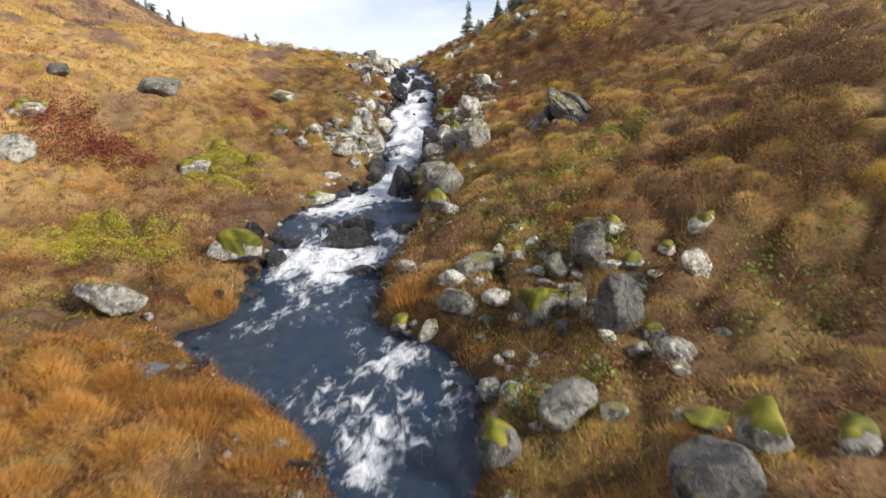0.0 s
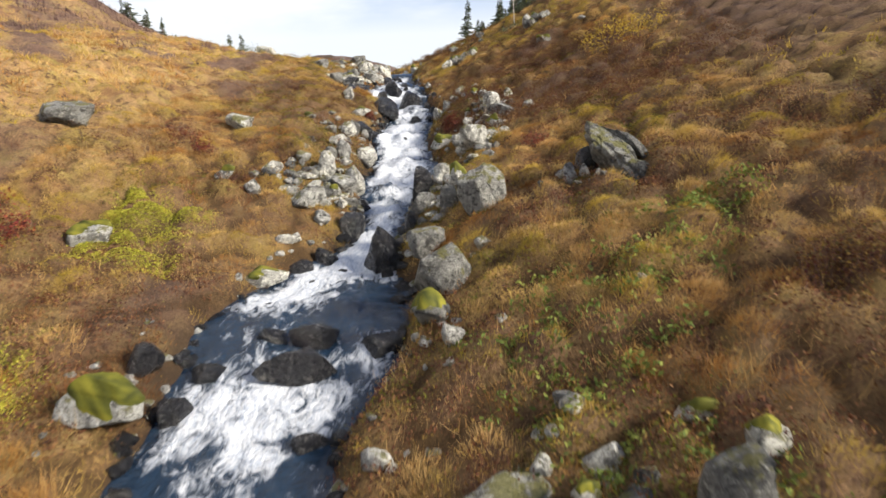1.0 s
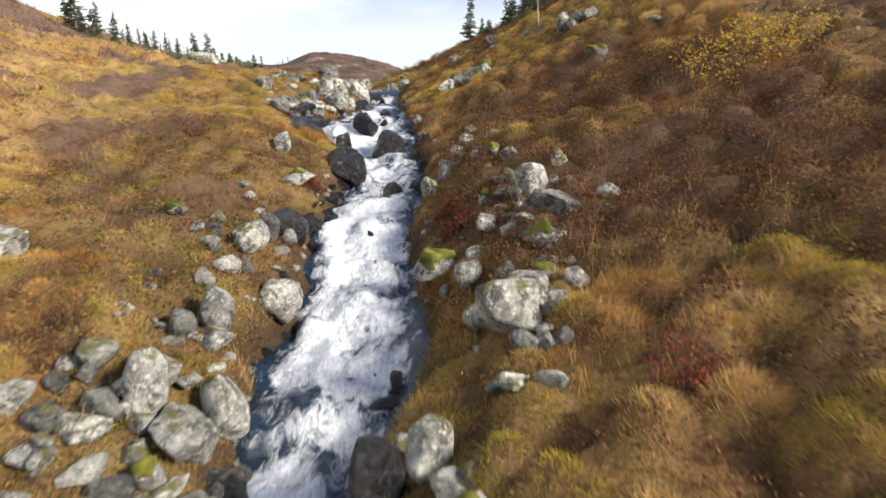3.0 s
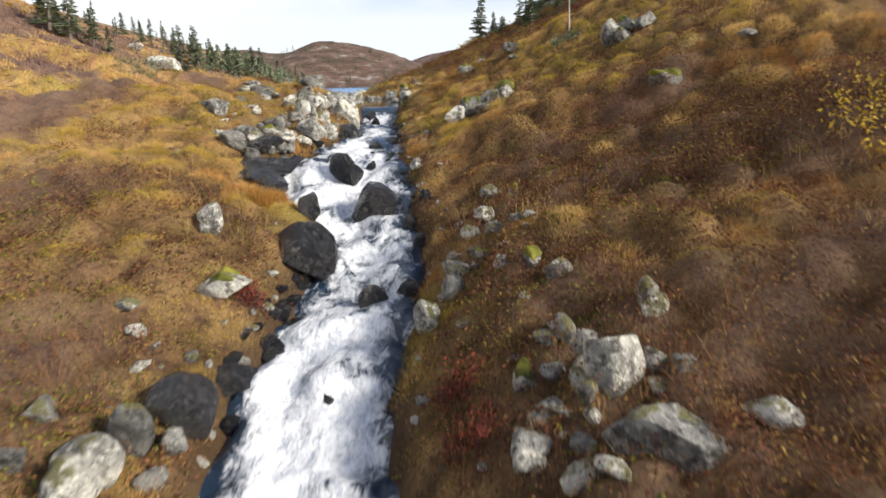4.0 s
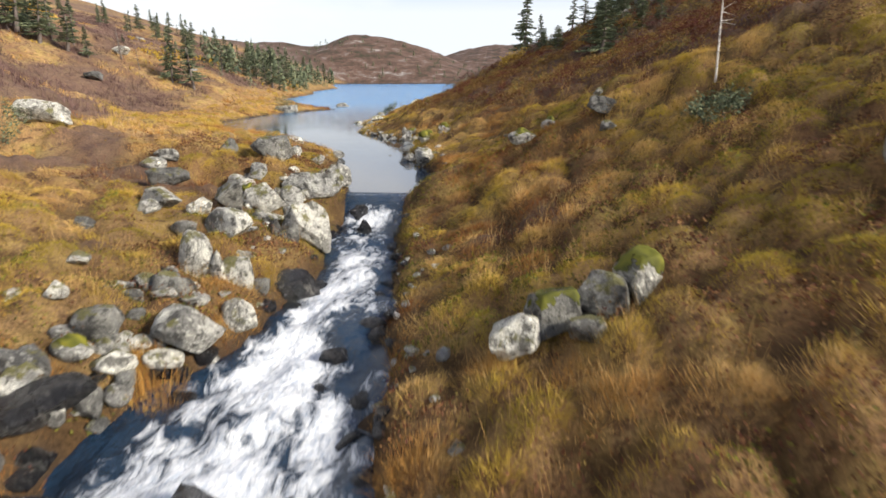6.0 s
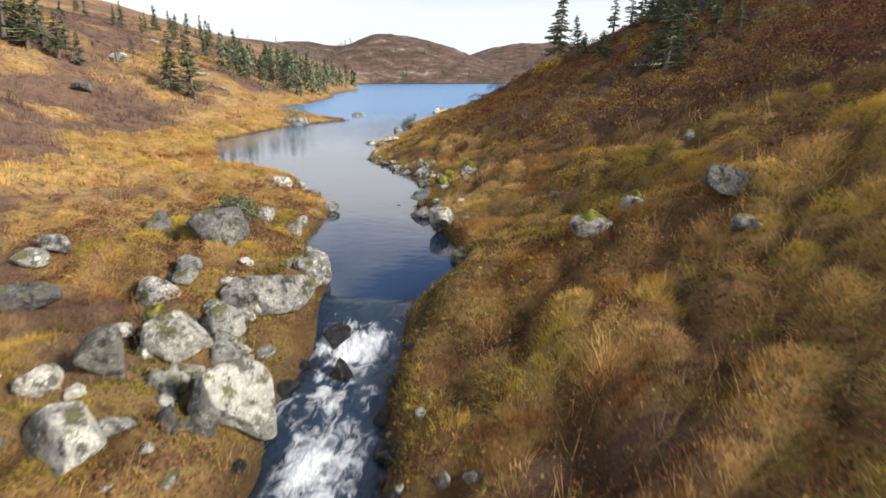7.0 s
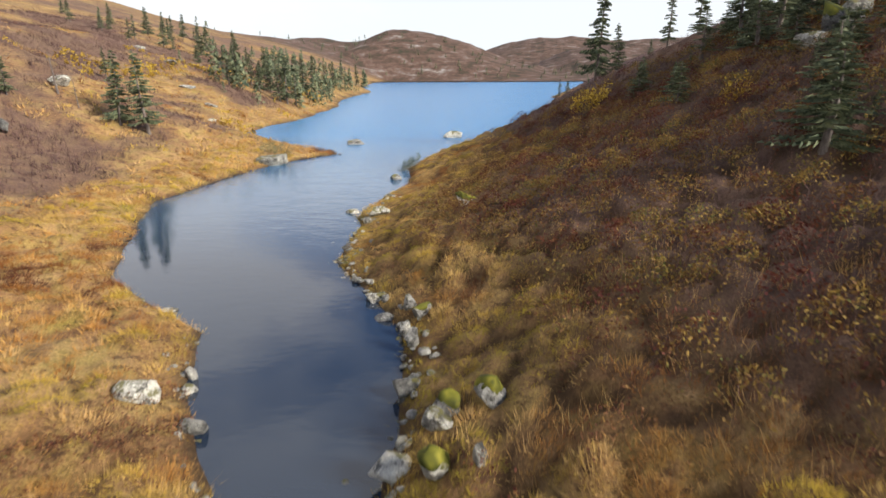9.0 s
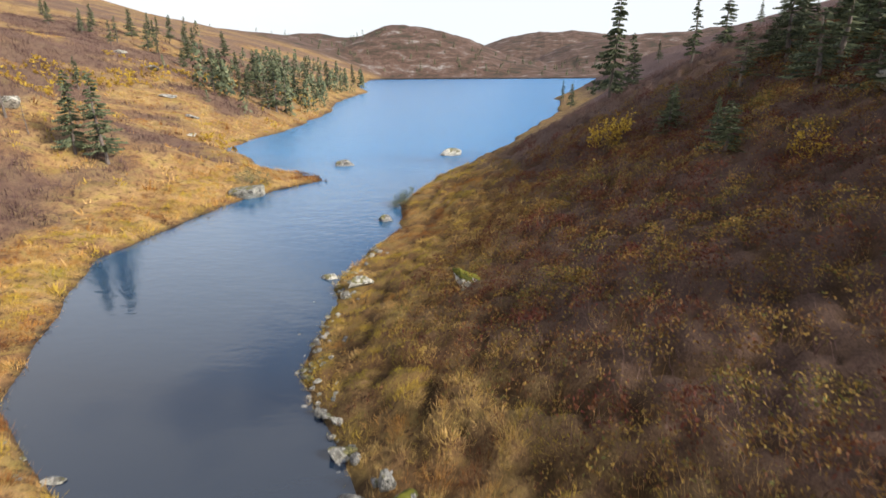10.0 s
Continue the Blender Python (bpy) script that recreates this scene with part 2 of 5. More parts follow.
def edges(y, x):
    """The water's left and right edge, with small uneven bays."""
    k = np.clip((np.asarray(y, float) - 30) / 40, 0.5, 1.5)
    bay = 0.22 * wave(x * 0 + 3, y, 0.9, 5, 2) * k + 0.25 * wave(x * 0 + 9, y, 3.0, 6, 1) * k
    bay2 = 0.22 * wave(x * 0 + 30, y, 0.9, 7, 2) * k + 0.25 * wave(x * 0 + 36, y, 3.0, 8, 1) * k
    return np.interp(y, SY, XL) + bay, np.interp(y, SY, XR) + bay2


def level(y):
    return np.interp(y, LY, LZ)


def bank(table, y, d):
    ys = np.array(sorted(table))
    rows = np.array([(0.0, *table[k], table[k][-1] * 1.9) for k in ys])
    j = np.clip(np.searchsorted(ys, y) - 1, 0, len(ys) - 2)
    f = np.clip((y - ys[j]) / (ys[j + 1] - ys[j]), 0, 1)
    f = f * f * (3 - 2 * f)
    off = np.array(OFF)
    d = np.minimum(d, 70.0)
    i = np.clip(np.searchsorted(off, d) - 1, 0, len(off) - 2)
    g = (d - off[i]) / (off[i + 1] - off[i])
    lo = rows[j, i] * (1 - f) + rows[j + 1, i] * f
    hi = rows[j, i + 1] * (1 - f) + rows[j + 1, i + 1] * f
    return lo * (1 - g) + hi * g


def hill(x, y, cx, cy, sx, sy, h):
    return h * np.exp(-(((x - cx) / sx) ** 2) - ((y - cy) / sy) ** 2)


def ridge(x, y, foot, crest, back, xs, hs):
    """A distant ridge along x: rises from its foot to the crest, then falls away behind."""
    up = np.clip((y - foot) / (crest - foot), 0, 1)
    return np.interp(x + 5 * wave(x, y, 25, 15, 2), xs, hs) * np.where(y < crest, up ** 0.8, np.exp(-(((y - crest) / back) ** 2)))


def smooth_ground(x, y):
    """The ground without its tussocks."""
    xl, xr = edges(y, x)
    z0 = level(y)
    dl, dr = xl - x, x - xr
    left, right = bank(LEFT, y, np.maximum(dl, 0)), bank(RIGHT, y, np.maximum(dr, 0))
    inside = np.minimum(-dl, -dr)
    bed = -np.clip(inside * 0.6, 0, 0.5) - np.clip((y - 60) / 40, 0, 1) * np.clip(inside * 0.2, 0, 2)
    z = z0 + np.where(dl > 0, left, np.where(dr > 0, right, bed))
    far = np.clip((y - 322 - 6 * wave(x, y * 0, 40, 11)) * 0.06, -2, 2.5)
    far = far + ridge(x, y, 325, 412, 60, (-420, -300, -171, -140, -118, -105, -95, -80, -65, -40, -15, 9, 40), (30, 33, 22, 22, 20, 24.5, 26.5, 25, 22, 14.5, 6, 0, 0))
    far = np.maximum(far, ridge(x, y, 470, 640, 90, (-250, -63, -35, -5, 25, 60, 200), (18, 22, 31, 35, 35, 30, 25)))
    far = np.maximum(far, ridge(x, y, 360, 480, 90, (-30, -17, 17, 56, 113, 200, 420), (0, 5, 18, 24, 28, 34, 36)))
    crag = np.clip((y - 335) / 40, 0, 1)
    far = far + crag * (2.2 * wave(x, y, 30, 12, 4) + 1.6 * np.abs(wave(x, y, 9, 13, 3)))
    return np.where(y > 300, np.maximum(z, far), z)


def cells(x, y, size, seed):
    """The nearest of scattered tussock centres: how far off (in sizes), which way, and two random numbers of its own."""
    u, v = np.asarray(x, float) / size, np.asarray(y, float) / size
    iu, iv = np.floor(u), np.floor(v)
    best, bx, by = np.full(u.shape, 9.0), np.zeros(u.shape), np.zeros(u.shape)
    one, two = np.zeros(u.shape), np.zeros(u.shape)
    for i in (-1, 0, 1):
        for j in (-1, 0, 1):
            a, b = iu + i, iv + j
            dx, dy = u - a - 0.1 - 0.8 * lattice(a, b, seed), v - b - 0.1 - 0.8 * lattice(a, b, seed + 1)
            d = np.hypot(dx, dy)
            m = d < best
            best, bx, by = np.where(m, d, best), np.where(m, dx, bx), np.where(m, dy, by)
            one, two = np.where(m, lattice(a, b, seed + 2), one), np.where(m, lattice(a, b, seed + 3), two)
    return best, bx, by, one, two


TUSSOCK = 0.62


def tussocks(x, y):
    return cells(x + 0.18 * wave(x, y, 0.5, 25, 2), y + 0.18 * wave(x, y, 0.5, 26, 2), TUSSOCK, 27)


def heathery(x, y):
    """Tussocks of dark heather and dwarf birch among those of grass, in drifts."""
    _, _, _, _, two = tussocks(x, y)
    xl, xr = edges(y, x)
    drift = 0.27 + 0.5 * hill(x, y, -4.6, 13.6, 2.2, 2.2, 1) + 0.55 * wave(x, y, 2.8, 28, 2) + np.clip(x - xr, 0, 1) * (0.10 + 0.16 * np.clip((y - 24) / 2, 0, 1) - 0.44 * np.clip((y - 31) / 3, 0, 1))
    return two < drift * np.clip((58 - y) / 8, 0.3, 1)


def ground_height(x, y):
    z = smooth_ground(x, y)
    xl, xr = edges(y, x)
    d = np.maximum(xl - x, x - xr)
    near = np.clip(d / 1.8, 0, 1)
    far, _, _, one, _ = tussocks(x, y)
    mound = 0.27 * np.clip((110 - y) / 30, 0, 1)
    z = z + near * (mound * (0.35 + one) * np.clip(1 - (far / 0.75) ** 2, 0, 1) - 0.4 * mound + 0.20 * wave(x, y, 2.6, 22, 2))
    z = z + np.clip(d / 12, 0, 1) * 0.5 * wave(x, y, 9, 23, 3) * np.clip((d - 6) / 10, 0, 1)
    return z


# heaps of stones: middle, spread, size of stone, how many
HEAPS = ((-3.1, 19.6, 0.6, 1.0, 0.42, 85), (-4.4, 35.0, 0.8, 1.0, 0.42, 85), (-4.6, 39.6, 0.7, 1.3, 0.38, 90), (1.2, 21.6, 0.4, 0.9, 0.38, 45), (1.4, 24.4, 0.5, 0.6, 0.34, 45),
         (0.6, 27.3, 0.4, 0.5, 0.2, 25), (1.9, 8.3, 0.9, 0.9, 0.32, 80), (0.2, 18.3, 0.35, 1.0, 0.35, 35), (-3.4, 23.5, 0.4, 1.3, 0.3, 40), (2.9, 16.0, 0.35, 0.25, 0.22, 16))


def plum_cover(x, y):
    """Where leafless plum-brown shrubs take over from grass: high on both flanks, from the lake's outlet on; heaps get
    dark soil and crevice shade.
    """
    xl, xr = edges(y, x)
    r = np.clip((x - xr - 2.9 - np.clip((49 - y) * 0.9, 0, 30) + 2.5 * wave(x, y, 6, 31)) / 3.0, 0, 1)
    lft = np.clip((xl - x - 8.0 - np.clip((50 - y) * 0.4, -5, 20) + 4 * wave(x, y, 7, 32)) / 3.0, 0, 1) * np.clip((wave(x, y, 8, 33) + 0.8 * wave(x, y, 2.2, 34, 2) + 0.40) * 1.6, 0, 0.8)
    far = np.clip((y - 320) / 10, 0, 1) * 0.8
    brown = np.clip((wave(x, y, 1.9, 35, 3) + np.where(x > xr, 0.16 + 0.20 * np.clip((y - 19) / 4, 0, 1) * np.clip((33 - y) / 3, 0, 1) - 0.36 * np.clip((y - 31) / 3, 0, 1), -0.12)) * 4, 0, 1) * 0.8 * np.clip((y - 14) / 10, 0.55, 1) * np.clip((52 - y) / 6, 0, 1) * np.clip(np.maximum(xl - x, x - xr) - 0.4, 0, 1)
    far = np.maximum(far, brown)
    far = np.maximum(far, 0.9 * np.clip(1.2 * wave(x, y, 1.4, 36, 2) + 0.85, 0, 1) * np.maximum(hill(x, y, -5.0, 14.2, 2.0, 1.9, 1), np.maximum(hill(x, y, -5.6, 8.2, 1.8, 0.9, 1), hill(x, y, -4.6, 24.5, 1.6, 2.5, 1))))
    # Ground round the heaps darkened: soil between stones, plus painted crevice shade.
    for cx, cy, sx, sy, _, _ in HEAPS:
        far = np.maximum(far, 0.30 * np.exp(-(((x - cx) / (1.7 * sx)) ** 2) - ((y - cy) / (1.7 * sy)) ** 2))
    return np.maximum(np.maximum(r * np.clip((y - 20) / 15, 0, 1), lft * np.clip((y - 25) / 10, 0, 1)), far)


def steps(lo, hi, centre, half, step, growth):
    """Grid lines: even near the middle, wider and wider outside it."""
    mid = list(np.arange(centre - half, centre + half, step))
    out, s, v = [], step, mid[-1]
    while v < hi:
        s *= growth
        v += s
        out.append(v)
    low, s, v = [], step, mid[0]
    while v > lo:
        s *= growth
        v -= s
        low.append(v)
    return np.array(low[::-1] + mid + out)


def grid_mesh(name, X, Y, Z, mat):
    r, c = X.shape
    me = bpy.data.meshes.new(name)
    idx = np.arange(r * c).reshape(r, c)
    quads = np.stack([idx[:-1, :-1], idx[:-1, 1:], idx[1:, 1:], idx[1:, :-1]], -1).reshape(-1, 4)
    me.vertices.add(r * c)
    me.vertices.foreach_set("co", np.stack([X, Y, Z], -1).ravel().astype(np.float32))
    me.loops.add(quads.size)
    me.loops.foreach_set("vertex_index", quads.ravel().astype(np.int32))
    me.polygons.add(len(quads))
    me.polygons.foreach_set("loop_start", np.arange(0, quads.size, 4, dtype=np.int32))
    me.polygons.foreach_set("use_smooth", np.ones(len(quads), bool))
    me.update(calc_edges=True)
    me.materials.append(mat)
    return me


def attribute(me, name, values):
    me.attributes.new(name, "FLOAT", "POINT").data.foreach_set("value", np.asarray(values, np.float32).ravel())


# ---- ground ----
gy, gx = steps(-14, 1100, 27, 40, 0.17, 1.05), steps(-700, 700, -2, 11, 0.17, 1.05)
GX, GY = np.meshgrid(gx, gy)
GZ = ground_height(GX, GY)
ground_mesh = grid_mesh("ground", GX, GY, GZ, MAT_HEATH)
attribute(ground_mesh, "plum", plum_cover(GX, GY))
g_l, g_r = edges(GY, GX)
g_off = np.maximum(g_l - GX, GX - g_r) + 0.12 * wave(GX, GY, 0.6, 14, 2)
attribute(ground_mesh, "wet", np.clip(1.0 - (g_off - 0.05) / (0.22 + 0.2 * np.clip((GY - 13) / 2, 0, 1) * np.clip((41 - GY) / 2, 0, 1)), 0, 1))
# Painted shade: darkest between tussocks, and carried on along the right slope.
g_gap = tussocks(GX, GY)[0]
attribute(ground_mesh, "litter_shade", (0.45 + 0.55 * np.clip((g_gap - 0.42) / 0.25, 0, 1)) * np.clip((GX + 11) / 5, 0, 1) * np.clip((22 - GX) / 5, 0, 1) * np.where(GX > g_r, np.clip((100 - GY) / 10, 0, 1), np.clip((54 - GY) / 8, 0, 1)))
attribute(ground_mesh, "rocky", np.clip((GY - 300) / 25, 0, 1))
ground = tagged(new("ground", ground_mesh), "golden-brown autumn heath of grass and moss on valley sides", "ground", kind="structure")

# ---- water ----
lx, ly = np.array([-90.0, 90.0]), np.array([41.9, 330.0])
LX, LYY = np.meshgrid(lx, ly)
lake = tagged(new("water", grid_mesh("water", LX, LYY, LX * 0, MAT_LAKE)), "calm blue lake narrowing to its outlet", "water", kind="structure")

sv = np.concatenate([np.arange(-14, 3, 0.25), np.arange(3, 41.97, 0.05)])
su = np.linspace(0, 1, 64)
SU, SV = np.meshgrid(su, sv)
sl, sr = edges(SV, SV)
SX = sl - 0.35 + (sr - sl + 0.7) * SU


def stream_level(x, y):
    """The falling water: small ledges, humps over hidden stones."""
    fall = np.clip((y - 15.5) / 2, 0, 1) * np.clip((40.6 - y) / 3.0, 0, 1)
    q = (y + 0.9 * wave(x, y, 0.9, 41, 2)) / 1.35
    k = np.floor(q)
    f = np.clip((q - k) * 2.4, 0, 1)
    led = level((k + f * f * (3 - 2 * f)) * 1.35)
    rough = 0.5 + 0.5 * fall
    return level(y) * (1 - 0.7 * fall) + led * 0.7 * fall - 0.001 + rough * (0.15 * wave(x, y * 0.6, 0.7, 42, 2) + 0.06 * wave(x, y * 0.6, 0.28, 43, 2)) * np.clip((41.5 - y) / 0.5, 0, 1)


SZ = stream_level(SX, SV)
slope = np.abs(np.gradient(SZ, sv, axis=0))
broad = wave(SX, SV * 0.8, 1.5, 45, 2)
rim = np.clip(np.minimum(SX - sl, sr - SX) / 0.45, 0, 1)
falls = np.clip((SV - 13.9) / 1.0, 0, 1) * np.clip((41.6 - SV) / 0.5, 0, 1)
white = falls * (0.66 + 0.12 * np.clip((23 - SV) / 3, 0, 1) + 0.30 * np.clip(slope, 0, 1) + 0.40 * broad + 0.34 * wave(SX, SV * 0.6, 0.6, 44, 2)) * (0.25 + 0.75 * rim)
rapid = np.exp(-(((SV - 12.2) / 1.5) ** 2))
white = white + (1 - falls) * rim * (0.62 * rapid * (1 + 0.5 * broad) + np.clip((12 - SV) / 2, 0, 1) * (0.27 + 0.60 * wave(SX, SV, 1.7, 46, 2)))
pool = np.exp(-(((SV - 15.0) / 0.7) ** 2)) * np.clip((SX + 2.1) / 0.7, 0, 1) + 0.9 * np.exp(-(((SV - 35.2) / 1.3) ** 2) - ((SX + 2.0) / 0.5) ** 2)
pool = pool + 0.8 * np.exp(-(((SV - 33.6) / 0.9) ** 2) - ((SX + 4.3) / 0.7) ** 2)
white = np.clip(white - 0.8 * pool - 0.12 * np.clip((SV - 36) / 2, 0, 1), 0, 1) * np.clip((41.65 - SV) / 0.4, 0, 1)
stream_mesh = grid_mesh("stream", SX, SV, SZ, MAT_STREAM)
attribute(stream_mesh, "foam", white)
stream = tagged(new("stream", stream_mesh), "white foaming mountain stream tumbling over stones", "stream", kind="structure")

# ---- plants' and stones' materials ----
def rock_material(name, wet, dim=1.0):
    m, n, l, p = material(name)
    info = n.new("ShaderNodeObjectInfo")
    a = noise_node(n, l, 2.2, 6.0, 0.6)
    b = noise_node(n, l, 14.0, 5.0, 0.65)
    c = noise_node(n, l, 70.0, 3.0, 0.7)
    if wet:
        col = ramp(n, l, b, (0.3, (0.006, 0.006, 0.008)), (0.5, (0.016, 0.016, 0.018)), (0.7, (0.055, 0.053, 0.052)))
        dry_top = ramp(n, l, noise_node(n, l, 1.7, 6.0, 0.7), (0.56, (0.0,)), (0.64, (0.7,)))
        col = mixed(n, l, dry_top, col, ramp(n, l, b, (0.4, (0.08, 0.078, 0.074)), (0.7, (0.24, 0.23, 0.21))))
        l.new(ramp(n, l, a, (0.35, (0.10,)), (0.65, (0.35,))), p.inputs["Roughness"])
    else:
        col = ramp(n, l, a, (0.30, (0.10, 0.098, 0.092)), (0.42, (0.25, 0.246, 0.23)), (0.54, (0.42, 0.415, 0.385)), (0.68, (0.60, 0.595, 0.54)))
        spots = ramp(n, l, b, (0.55, (0.0,)), (0.60, (1.0,)))
        col = mixed(n, l, maths(n, l, "MULTIPLY", spots, 0.8), col, (0.64, 0.64, 0.58))
        stain = ramp(n, l, noise_node(n, l, 6.0, 6.0, 0.72), (0.53, (0.0,)), (0.60, (1.0,)))
        col = mixed(n, l, maths(n, l, "MULTIPLY", stain, 0.85), col, (0.055, 0.052, 0.045))
        p.inputs["Roughness"].default_value = 0.85
    vor = n.new("ShaderNodeTexVoronoi")
    vor.feature = "DISTANCE_TO_EDGE"
    vor.inputs["Scale"].default_value = 1.5
    wp = n.new("ShaderNodeMix")
    wp.data_type = "VECTOR"
    wp.inputs["Factor"].default_value = 0.25
    geo, nz = n.new("ShaderNodeNewGeometry"), n.new("ShaderNodeTexNoise")
    nz.inputs["Scale"].default_value = 3.0
    l.new(geo.outputs["Position"], wp.inputs["A"])
    l.new(nz.outputs["Color"], wp.inputs["B"])
    l.new(wp.outputs["Result"], vor.inputs["Vector"])
    crack = ramp(n, l, vor.outputs["Distance"], (0.0, (0.0,)), (0.035, (1.0,)))
    col = mixed(n, l, 0.5, col, mixed(n, l, ramp(n, l, a, (0.40, (0.0,)), (0.5, (1.0,))), crack, (1.0, 1.0, 1.0)), "MULTIPLY")
    vary = ramp(n, l, info.outputs["Random"], (0.0, (0.52, 0.52, 0.53)), (0.5, (0.92, 0.915, 0.90)), (1.0, (1.2, 1.19, 1.15)))
    col = mixed(n, l, 1.0, col, vary, "MULTIPLY")
    isle = n.new("ShaderNodeNewGeometry").outputs["Random Per Island"]
    col = mixed(n, l, 1.0, col, ramp(n, l, isle, (0.0, (0.65, 0.65, 0.64)), (0.5, (1.0, 0.99, 0.96)), (1.0, (1.2, 1.18, 1.12))), "MULTIPLY")
    col = mixed(n, l, 0.8, col, ramp(n, l, c, (0.3, (0.45,)), (0.7, (1.4,))), "MULTIPLY")
    col = mixed(n, l, 0.85, col, ramp(n, l, noise_node(n, l, 6.5, 6.0, 0.75), (0.32, (0.50,)), (0.5, (1.0,)), (0.66, (1.3,))), "MULTIPLY")
    col = mixed(n, l, 1.0, col, (dim, dim, dim * 1.02), "MULTIPLY")
    if not wet:
        up = n.new("ShaderNodeSeparateXYZ")
        l.new(n.new("ShaderNodeNewGeometry").outputs["Normal"], up.inputs["Vector"])
        grow = maths(n, l, "ADD", maths(n, l, "MULTIPLY", up.outputs["Z"], 0.16), noise_node(n, l, 3.4, 6.0, 0.65))
        moss = ramp(n, l, maths(n, l, "ADD", grow, maths(n, l, "MULTIPLY", info.outputs["Random"], 0.07)), (0.68, (0.0,)), (0.75, (0.9,)))
        col = mixed(n, l, moss, col, mixed(n, l, c, (0.045, 0.045, 0.012), (0.20, 0.18, 0.035)))
    l.new(col, p.inputs["Base Color"])
    bump(n, l, p, maths(n, l, "ADD", maths(n, l, "ADD", b, maths(n, l, "MULTIPLY", crack, 0.25)), maths(n, l, "MULTIPLY", c, 0.4)), 1.0, 0.10)
    return m


def plant_material(name, stops, through=0.25, grain=0.0):
    """Leaves and blades: hue by each piece's own tint, a little light shining through."""
    m, n, l, p = material(name)
    t = n.new("ShaderNodeAttribute")
    t.attribute_name = "tint"
    col = ramp(n, l, t.outputs["Fac"], *stops)
    shade = noise_node(n, l, 1.1, 3.0)
    col = mixed(n, l, 0.6, col, ramp(n, l, shade, (0.3, (0.6,)), (0.7, (1.25,))), "MULTIPLY")
    l.new(col, p.inputs["Base Color"])
    p.inputs["Roughness"].default_value = 0.75
    p.inputs["Specular IOR Level"].default_value = 0.2
    tr, mx = n.new("ShaderNodeBsdfTranslucent"), n.new("ShaderNodeMixShader")
    l.new(col, tr.inputs["Color"])
    mx.inputs["Fac"].default_value = through
    l.new(p.outputs["BSDF"], mx.inputs[1])
    l.new(tr.outputs["BSDF"], mx.inputs[2])
    l.new(mx.outputs["Shader"], n["Material Output"].inputs["Surface"])
    return m


MAT_ROCK, MAT_WET, MAT_SLATE = rock_material("granite", False), rock_material("wet_stone", True), rock_material("slate", False, 0.48)
MAT_GRASS = plant_material("autumn_grass", ((0.0, (0.085, 0.034, 0.019)), (0.20, (0.25, 0.100, 0.026)), (0.40, (0.43, 0.230, 0.060)), (0.56, (0.53, 0.350, 0.145)), (0.70, (0.44, 0.295, 0.060)), (0.86, (0.39, 0.275, 0.036)), (1.0, (0.28, 0.215, 0.026))))
MAT_SHRUB = plant_material("plum_shrub", ((0.0, (0.036, 0.021, 0.020)), (0.5, (0.115, 0.066, 0.058)), (1.0, (0.21, 0.135, 0.11))), 0.1)
MAT_LEAF = plant_material("dwarf_leaves", ((0.0, (0.070, 0.015, 0.012)), (0.3, (0.105, 0.036, 0.017)), (0.55, (0.135, 0.070, 0.023)), (0.80, (0.26, 0.165, 0.038)), (1.0, (0.09, 0.09, 0.025))))
MAT_HEATHER = plant_material("rust_heather", ((0.0, (0.045, 0.018, 0.012)), (0.5, (0.145, 0.058, 0.026)), (1.0, (0.27, 0.14, 0.055))), 0.1)
MAT_TUFT = plant_material("orange_grass", ((0.0, (0.20, 0.085, 0.022)), (0.5, (0.38, 0.185, 0.042)), (1.0, (0.46, 0.29, 0.075))))
MAT_YELLOW = plant_material("yellow_leaves", ((0.0, (0.20, 0.11, 0.02)), (0.5, (0.44, 0.29, 0.035)), (1.0, (0.58, 0.42, 0.06))), 0.35)
MAT_RED = plant_material("red_leaves", ((0.0, (0.06, 0.010, 0.010)), (0.6, (0.16, 0.028, 0.018)), (1.0, (0.26, 0.08, 0.03))), 0.2)
MAT_NEEDLE = plant_material("spruce_needles", ((0.0, (0.034, 0.048, 0.030)), (0.5, (0.095, 0.115, 0.066)), (1.0, (0.17, 0.185, 0.10))), 0.1)
MAT_MOSS = plant_material("moss", ((0.0, (0.035, 0.040, 0.008)), (0.5, (0.105, 0.105, 0.014)), (1.0, (0.22, 0.20, 0.024))), 0.1)
MAT_BOG = plant_material("bog_moss", ((0.0, (0.16, 0.16, 0.02)), (0.5, (0.34, 0.33, 0.035)), (1.0, (0.50, 0.46, 0.06))), 0.2)
MAT_HERB = plant_material("green_herbs", ((0.0, (0.07, 0.09, 0.02)), (0.5, (0.13, 0.17, 0.035)), (1.0, (0.24, 0.25, 0.05))), 0.25)
MAT_BARK, _n, _l, _p = material("bark")
_l.new(ramp(_n, _l, noise_node(_n, _l, 22.0, 4.0, 0.6, stretch=(1.0, 1.0, 0.25)), (0.3, (0.05, 0.038, 0.03)), (0.7, (0.17, 0.14, 0.12))), _p.inputs["Base Color"])
_p.inputs["Roughness"].default_value = 0.9


